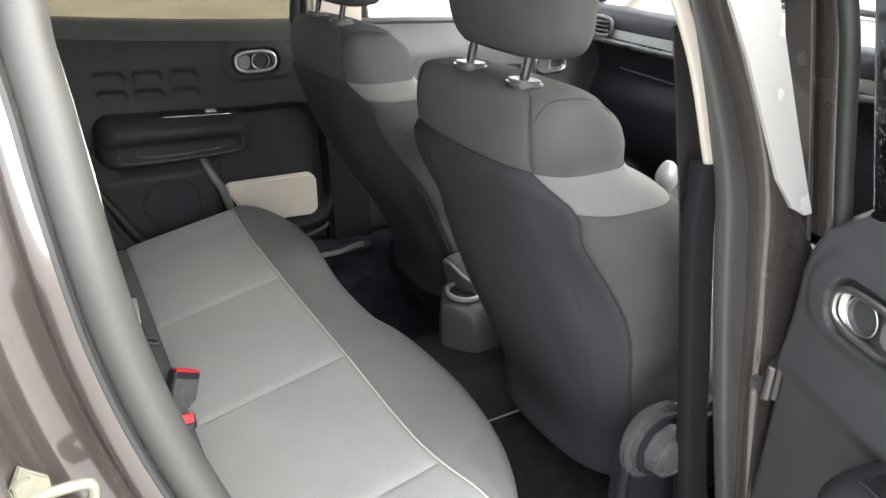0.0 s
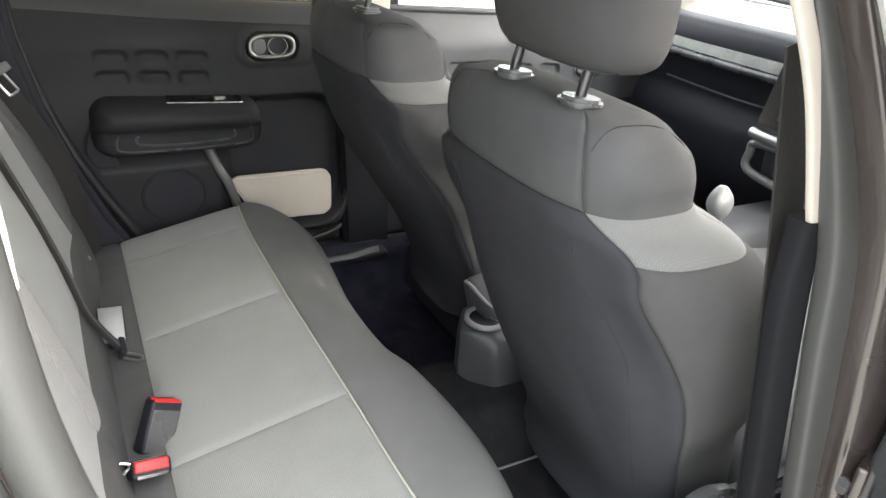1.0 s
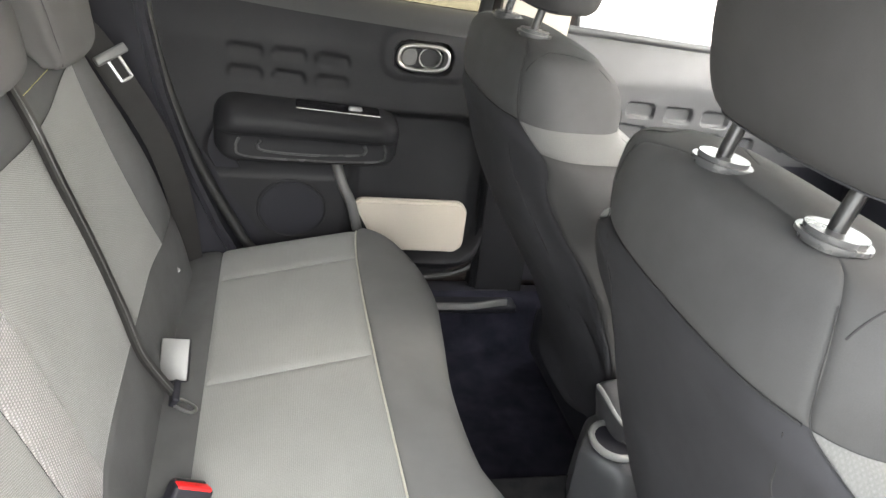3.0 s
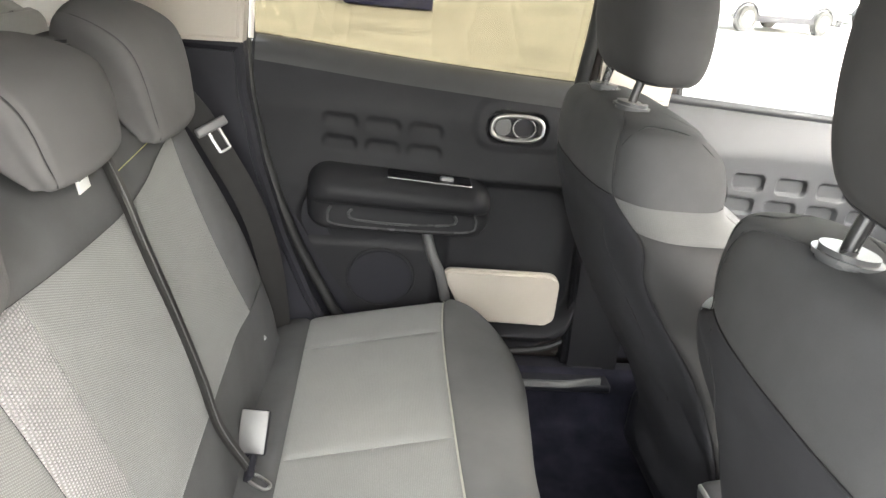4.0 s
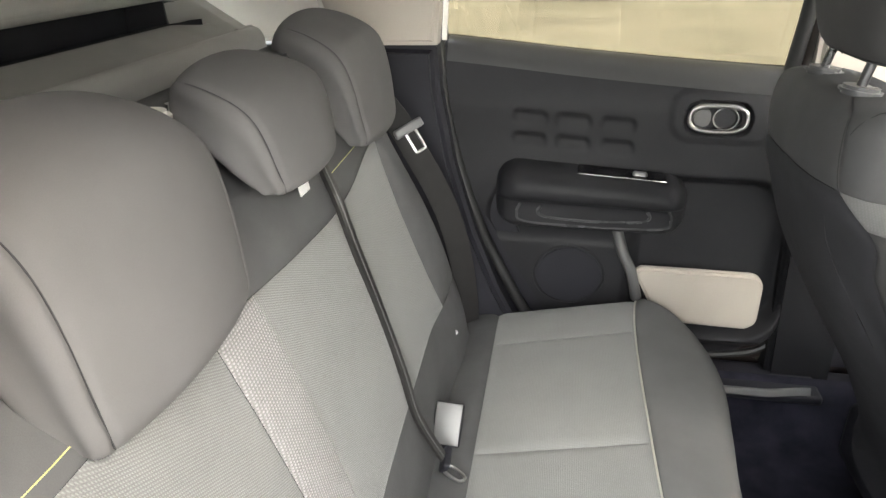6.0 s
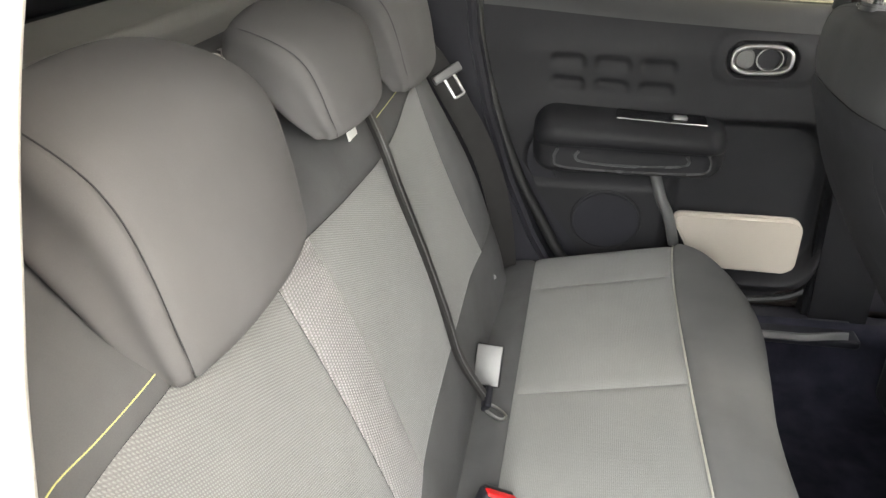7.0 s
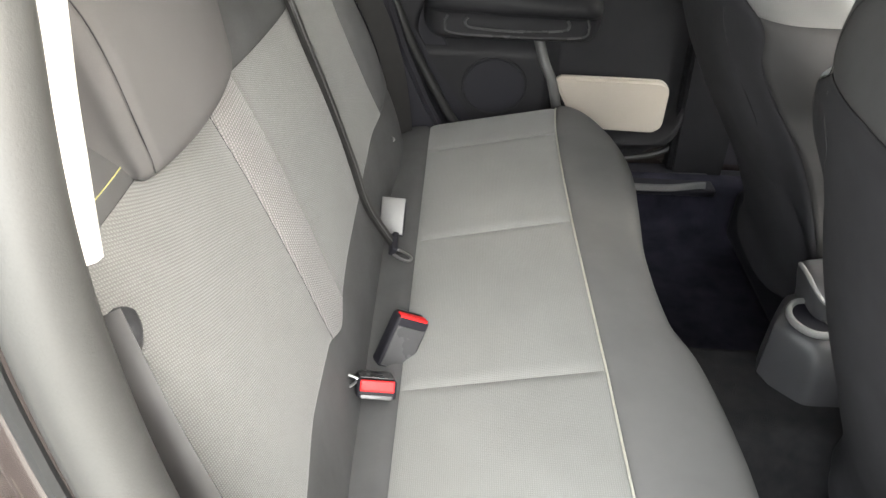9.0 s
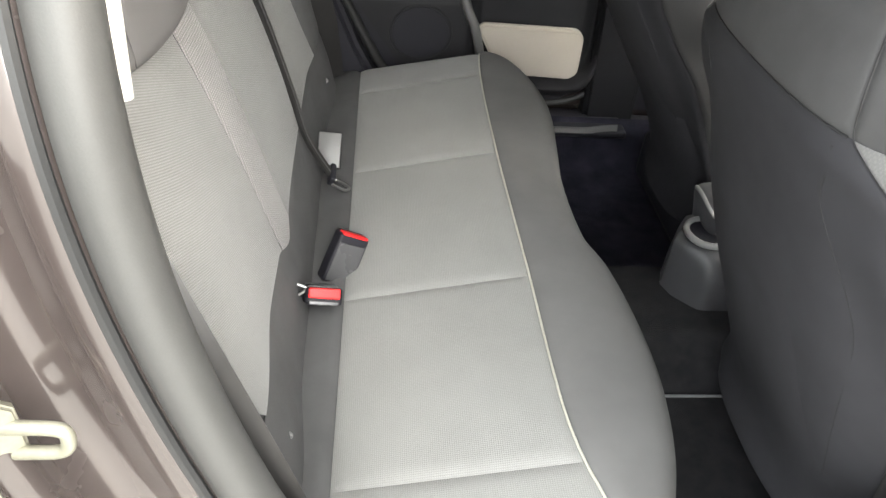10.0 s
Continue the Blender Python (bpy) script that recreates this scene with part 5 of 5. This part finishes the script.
part("upper_trim", grid(lambda u, v: (1.147 + 0.30 * u + 0.04 * (2 * v - 1) ** 2, -0.68 + 1.36 * v, 0.964 + 0.078 * min(1.0, 6 * u) ** 0.6 + 0.024 * u - 0.016 * math.exp(-(((u - 0.13) / 0.04) ** 2))), 60, 60), DASH_TOP, dash, "glossy upper trim, windscreen reflection put into its olive-grey", thick=0.006)
part("trim_bead", tube([(1.152 + 0.04 * (2 * k / 20 - 1) ** 2, -0.69 + 1.38 * k / 20, 0.952) for k in range(21)], 0.010, 10), KNOB, dash, "dark satin bead")
vent = part("air_vent", tube([(1.172, 0.59 + 0.043 * superring(0, 0, 1, 1, 3.2, 2 * math.pi * k / 24)[0], 0.993 + 0.026 * superring(0, 0, 1, 1, 3.2, 2 * math.pi * k / 24)[1]) for k in range(24)], 0.006, 8, True, 96), KNOB, dash, "oval dark satin vent surround")
for k in range(3):
    part("vent_blade", block((0.01, 0.06, 0.004), pose(1.170, 0.59, 0.980 + 0.013 * k), 0.001), KNOB, vent)
part("vent_core", plate(round_rect(0.553, 0.971, 0.627, 1.015, 0.016), 0.010, lambda a, b, n: Vector((1.186 - n, a, b)), 0.002), GLOSS_BLACK, vent)
part("glovebox_line", tube([(1.222, 0.10, 0.865), (1.22, 0.3, 0.862), (1.225, 0.55, 0.868)], 0.003, 6), PLASTIC_DARK, dash)
tablet = part("touch_screen", plate(round_rect(-0.12, 0.865, 0.098, 1.005, 0.01), 0.02, lambda a, b, n: Vector((1.10 + 0.3 * (b - 0.875) - n, a, b)), 0.004), GLOSS_BLACK, dash, "gloss black touch screen")
part("display", plate(round_rect(-0.11, 0.885, 0.050, 0.995, 0.004), 0.002, lambda a, b, n: Vector((1.079 + 0.3 * (b - 0.875) - n, a, b)), 0), SCREEN, tablet)
for k in range(3):
    part("key_mark", block((0.002, 0.008, 0.008), pose(1.083 + 0.3 * (0.03 * k + 0.025), 0.075, 0.90 + 0.03 * k), 0), LABEL, tablet, smooth=False)
part("screen_mark", block((0.002, 0.006, 0.075), pose(1.098, -0.020, 0.935, 0, 17, 0), 0), PLASTIC_RED, tablet, "red line on the display", smooth=False)
part("screen_shape", block((0.002, 0.030, 0.06), pose(1.098, 0.015, 0.94, 0, 17, 0), 0.0009, 2), PLASTIC_GREY, tablet, "pale grey shape on the display")
cv = part("centre_vent", plate(round_rect(-0.03, 1.005, 0.065, 1.05, 0.016), 0.014, lambda a, b, n: Vector((1.150 - n, a, b)), 0.005), SATIN_METAL, dash, "grey vent surround")
part("vent_core", plate(round_rect(-0.02, 1.012, 0.055, 1.043, 0.010), 0.017, lambda a, b, n: Vector((1.150 - n, a, b)), 0.001), PLASTIC_BLACK, cv)
part("control_bar", tube([(1.085, 0.108, 0.842), (1.08, 0.0, 0.840), (1.085, -0.14, 0.838)], 0.013, 12), SATIN_METAL, dash, "satin metal control bar")
part("cubby_rim", tube([(1.10, 0.112, 0.79), (1.09, 0.10, 0.755), (1.08, 0.0, 0.745), (1.08, -0.14, 0.74), (1.09, -0.15, 0.82), (1.10, 0.085, 0.818)], 0.010, 10, True), SATIN, dash)
part("cubby", block((0.12, 0.22, 0.08), pose(1.155, -0.035, 0.785), 0.02), PLASTIC_BLACK, dash)
screen_glass = tagged(new("windscreen"), "clear windscreen", "windscreen", kind="structure")
part("pane", grid(lambda u, v: (1.60 - 0.75 * u + 0.05 * 0, (-0.66 + 1.32 * v) * (1 - 0.15 * u), 1.02 + 0.40 * u), 8, 8), GLASS_CLEAR, screen_glass, thick=0.004)
screen_glass.children[-1].visible_shadow = False
for s in (-1, 1):
    part("pillar_trim", tube([(1.60, 0.70 * s, 0.98), (1.2, 0.68 * s, 1.2), (0.85, 0.60 * s, 1.43)], 0.035, 10), PLASTIC_BEIGE, screen_glass)
for y0 in (-0.1, 0.35):
    wp = thing("windscreen_wiper", "black windscreen wiper resting on the glass", "wiper", (1.6, y0, 1.03))
    part("blade", tube([(1.63, y0 - 0.2, 1.045), (1.55, y0 + 0.1, 1.075), (1.50, y0 + 0.35, 1.09)], 0.009, 8), RUBBER, wp)
bonnet = tagged(new("bonnet"), "dark painted bonnet beyond the windscreen", "bonnet", kind="structure")
part("skin", grid(lambda u, v: (1.55 + 0.95 * u, -0.75 + 1.5 * v, 1.0 - 0.22 * u**2 - 0.08 * (2 * v - 1) ** 4), 20, 20), PAINT, bonnet, thick=0.01)
bulk = tagged(new("bulkhead"), "black bulkhead behind the dashboard", "bulkhead", kind="structure")
part("wall", block((0.03, 1.45, 0.75), pose(1.58, 0, 0.66), 0.005), PLASTIC_BLACK, bulk)

console = thing("centre_console", "dark grey plastic centre console with a rear cup holder", "console", (0.6, 0.02, 0.4))


def con_pt(u, v):
    x = 0.296 + 0.85 * v
    top = 0.560 + 0.055 * step(0.385, 0.415, x) + 0.03 * step(0.415, 0.55, x) + 0.04 * step(0.75, 1.05, x)
    a = math.pi * u
    z = 0.38 + (top - 0.38) * abs(math.sin(a)) ** 0.35
    w = 0.050 + 0.034 * step(0.012, 0.065, v) - 0.003 * step(0.40, 0.55, z)
    e = math.sqrt(max(0.0, 1 - (1 - min(1.0, v / 0.06)) ** 2))
    py = -w * math.copysign(abs(math.cos(a)) ** 0.45, math.cos(a))
    return (x, 0.006 + 0.014 * step(0.012, 0.065, v) + py * (0.02 + 0.98 * e), 0.38 + (z - 0.38) * (0.92 + 0.08 * e))


part("body", capped(grid(con_pt, 56, 90)), CONSOLE, console)
CUP = (0.346, 0.002, 0.568)
part("cup_rim", grid(lambda u, v: (CUP[0] + (0.034 + 0.005 * math.cos(2 * math.pi * v)) * math.cos(2 * math.pi * u), CUP[1] + (0.038 + 0.005 * math.cos(2 * math.pi * v)) * math.sin(2 * math.pi * u), CUP[2] + 0.006 * math.sin(2 * math.pi * v)), 48, 12, True, True), PALE_RIM, console, "pale plastic cup rim")
part("cup_bowl", grid(lambda u, v: (CUP[0] + 0.032 * v * math.cos(2 * math.pi * u), CUP[1] + 0.036 * v * math.sin(2 * math.pi * u), CUP[2] - 0.004 + 0.004 * v), 40, 4, loop_u=True), PLASTIC_BLACK, console)
part("cup_liner", tube([(CUP[0] + 0.024, CUP[1] - 0.028, CUP[2] + 0.001), (CUP[0] + 0.012, CUP[1], CUP[2] + 0.001), (CUP[0] + 0.016, CUP[1] + 0.034, CUP[2] + 0.001)], 0.0022, 8), CHROME, console, "thin bright liner edge")
hood = curve_of([(0.350, 0.545), (0.344, 0.575), (0.336, 0.608), (0.340, 0.620), (0.364, 0.627), (0.46, 0.640)])
part("rear_hood", grid(lambda u, v: (hood(u)[0] + 0.03 * (2 * v - 1) ** 4, 0.046 + 0.056 * (2 * v - 1), hood(u)[1] - 0.030 * abs(2 * v - 1) ** 3), 40, 40), CONSOLE, console, "raised hood behind the cup", thick=0.006)
part("hood_edge", tube([(0.338 + 0.03 * (2 * k / 12 - 1) ** 4, 0.046 + 0.053 * (2 * k / 12 - 1), 0.616 - 0.030 * abs(2 * k / 12 - 1) ** 3) for k in range(13)], 0.004, 8), PALE_RIM, console, "pale rounded hood edge")
lever = thing("gear_lever", "gear lever with a pale satin knob", "gear lever", (0.83, -0.067, 0.64))
part("knob", capped(grid(lambda u, v: (0.828 + (0.020 + 0.008 * math.sin(math.pi * v)) * math.sin(math.pi * (0.06 + 0.9 * v)) ** 0.5 * math.cos(2 * math.pi * u), -0.067 + 0.024 * math.sin(math.pi * (0.06 + 0.9 * v)) ** 0.5 * math.sin(2 * math.pi * u), 0.735 + 0.07 * v), 24, 16, loop_u=True)), PALE_KNOB, lever, "pale satin knob")
part("shaft", tube([(0.84, -0.067, 0.63), (0.832, -0.067, 0.74)], 0.009, 10), PALE_KNOB, lever)
part("gaiter", grid(lambda u, v: (0.84 + (0.055 - 0.042 * v) * math.cos(2 * math.pi * u), -0.067 + (0.05 - 0.038 * v) * math.sin(2 * math.pi * u), 0.60 + 0.08 * v + 0.006 * math.sin(12 * v)), 30, 16, loop_u=True), PLASTIC_BLACK, lever)
brake = thing("handbrake_lever", "dark handbrake lever between the front seats", "handbrake", (0.60, -0.08, 0.60))
part("grip", tube([(0.62, -0.06, 0.60), (0.70, -0.06, 0.66), (0.80, -0.06, 0.70)], 0.016, 10), PLASTIC_GREY, brake)
for s in (-1, 1):
    fbk = thing("front_buckle", "black front belt buckle beside the seat", "belt buckle", (0.52, 0.09 * s, 0.55), "front belt buckles")
    part("housing", block((0.03, 0.02, 0.07), pose(0.50, 0.085 * s - 0.03 * (s < 0), 0.64, 0, 20, 0), 0.005), PLASTIC_BLACK, fbk)
    part("stalk", tube([(0.54, 0.085 * s - 0.03 * (s < 0), 0.54), (0.51, 0.085 * s - 0.03 * (s < 0), 0.62)], 0.008, 8), PLASTIC_BLACK, fbk)
fsb = thing("front_seat_belt", "black front belt strap hanging by the pillar", "seat belt", (0.36, -0.61, 0.6))
part("strap", ribbon([(0.25, -0.595, 1.20), (0.305, -0.60, 0.95), (0.35, -0.603, 0.70), (0.385, -0.605, 0.45)], 0.046, (1, 0.1, 0), 0.0012, 40), WEBBING, fsb)
part("anchor_bar", tube([(0.345, -0.61, 0.742), (0.36, -0.60, 0.75), (0.385, -0.59, 0.752)], 0.004, 8), CHROME, fsb)


# ---- outer shell of the car ----
shell = tagged(new("car_body"), "dark brown painted body of the small hatchback", "car body", kind="structure")


def wing(side, pts, bulge, name, label):
    """A body side panel: outline in x and z, bulging outwards."""
    def at(a, b, n):
        return Vector((a, side * (0.755 + n + bulge * math.sin(min(1.0, max(0.0, (b - 0.25) / 0.85)) * math.pi)), b))
    return part(name, plate(pts, 0.02, at, 0.006), PAINT, shell, label)


def arch(cx, r, a0, a1, n=14):
    return [(cx + r * math.cos(radians(a0 + (a1 - a0) * k / n)), 0.30 + r * math.sin(radians(a0 + (a1 - a0) * k / n))) for k in range(n + 1)]


for side in (-1, 1):
    wing(side, [(-0.42, 1.02), (-0.40, 0.70)] + [p for p in arch(-0.70, 0.36, 35, 180)] + [(-1.42, 0.34), (-1.44, 0.75), (-1.36, 1.02)], 0.02, "quarter_panel", "painted rear quarter panel")
    wing(side, [(1.36, 0.98), (1.36, 0.30)] + [p for p in arch(1.78, 0.36, 180, 20)] + [(2.40, 0.34), (2.42, 0.66), (2.1, 0.86), (1.62, 0.97)], 0.02, "front_wing", "painted front wing")
    wing(side, [(0.36, 0.24), (1.40, 0.24), (1.40, 0.42), (0.36, 0.42)] if side < 0 else [(-0.34, 0.24), (1.40, 0.24), (1.40, 0.42), (-0.34, 0.42)], 0.0, "rocker_panel", "painted sill panel")
    part("roof_rail", tube([(-1.12, 0.585 * side, 1.40), (-0.5, 0.60 * side, 1.47), (0.3, 0.605 * side, 1.48), (0.85, 0.60 * side, 1.44)], 0.022, 10), PAINT, shell)
    part("rear_post", tube([(-1.30, 0.62 * side, 1.04), (-1.20, 0.60 * side, 1.25), (-1.08, 0.57 * side, 1.42)], 0.045, 10), PAINT, shell)
    for x in (-0.70, 1.78):
        w = part("wheel", disc(0.305, 0.19, pose(x, 0.70 * side, 0.305, 90, 0, 0), 40, 0.03), RUBBER, shell, "black rubber tyre")
        part("rim", disc(0.20, 0.194, pose(x, 0.705 * side, 0.305, 90, 0, 0), 32, 0.02), SATIN_METAL, w, "grey metal rim")
        for k in range(5):
            part("spoke", block((0.16, 0.02, 0.04), pose(x, 0.80 * side, 0.305) @ pose(0, 0, 0, 0, 72 * k, 0) @ pose(0.10, 0, 0), 0.006), SATIN_METAL, w)
bump_f = part("front_bumper", grid(lambda u, v: (2.32 + 0.26 * math.cos(math.pi * (u - 0.5)) ** 0.6, -0.76 + 1.52 * u, 0.22 + 0.56 * v), 30, 12), PAINT, shell, "painted front bumper", thick=0.02)
part("grille", block((0.03, 0.9, 0.12), pose(2.575, 0, 0.42), 0.012), PLASTIC_BLACK, bump_f)
bump_r = part("rear_bumper", grid(lambda u, v: (-1.38 - 0.16 * math.cos(math.pi * (u - 0.5)) ** 0.6, -0.75 + 1.5 * u, 0.26 + 0.44 * v), 30, 12), PAINT, shell, "painted rear bumper", thick=0.02)
part("tailgate_skin", grid(lambda u, v: (-1.46 + 0.10 * v, -0.62 + 1.24 * u, 0.68 + 0.40 * v), 20, 12), PAINT, shell, thick=0.02)
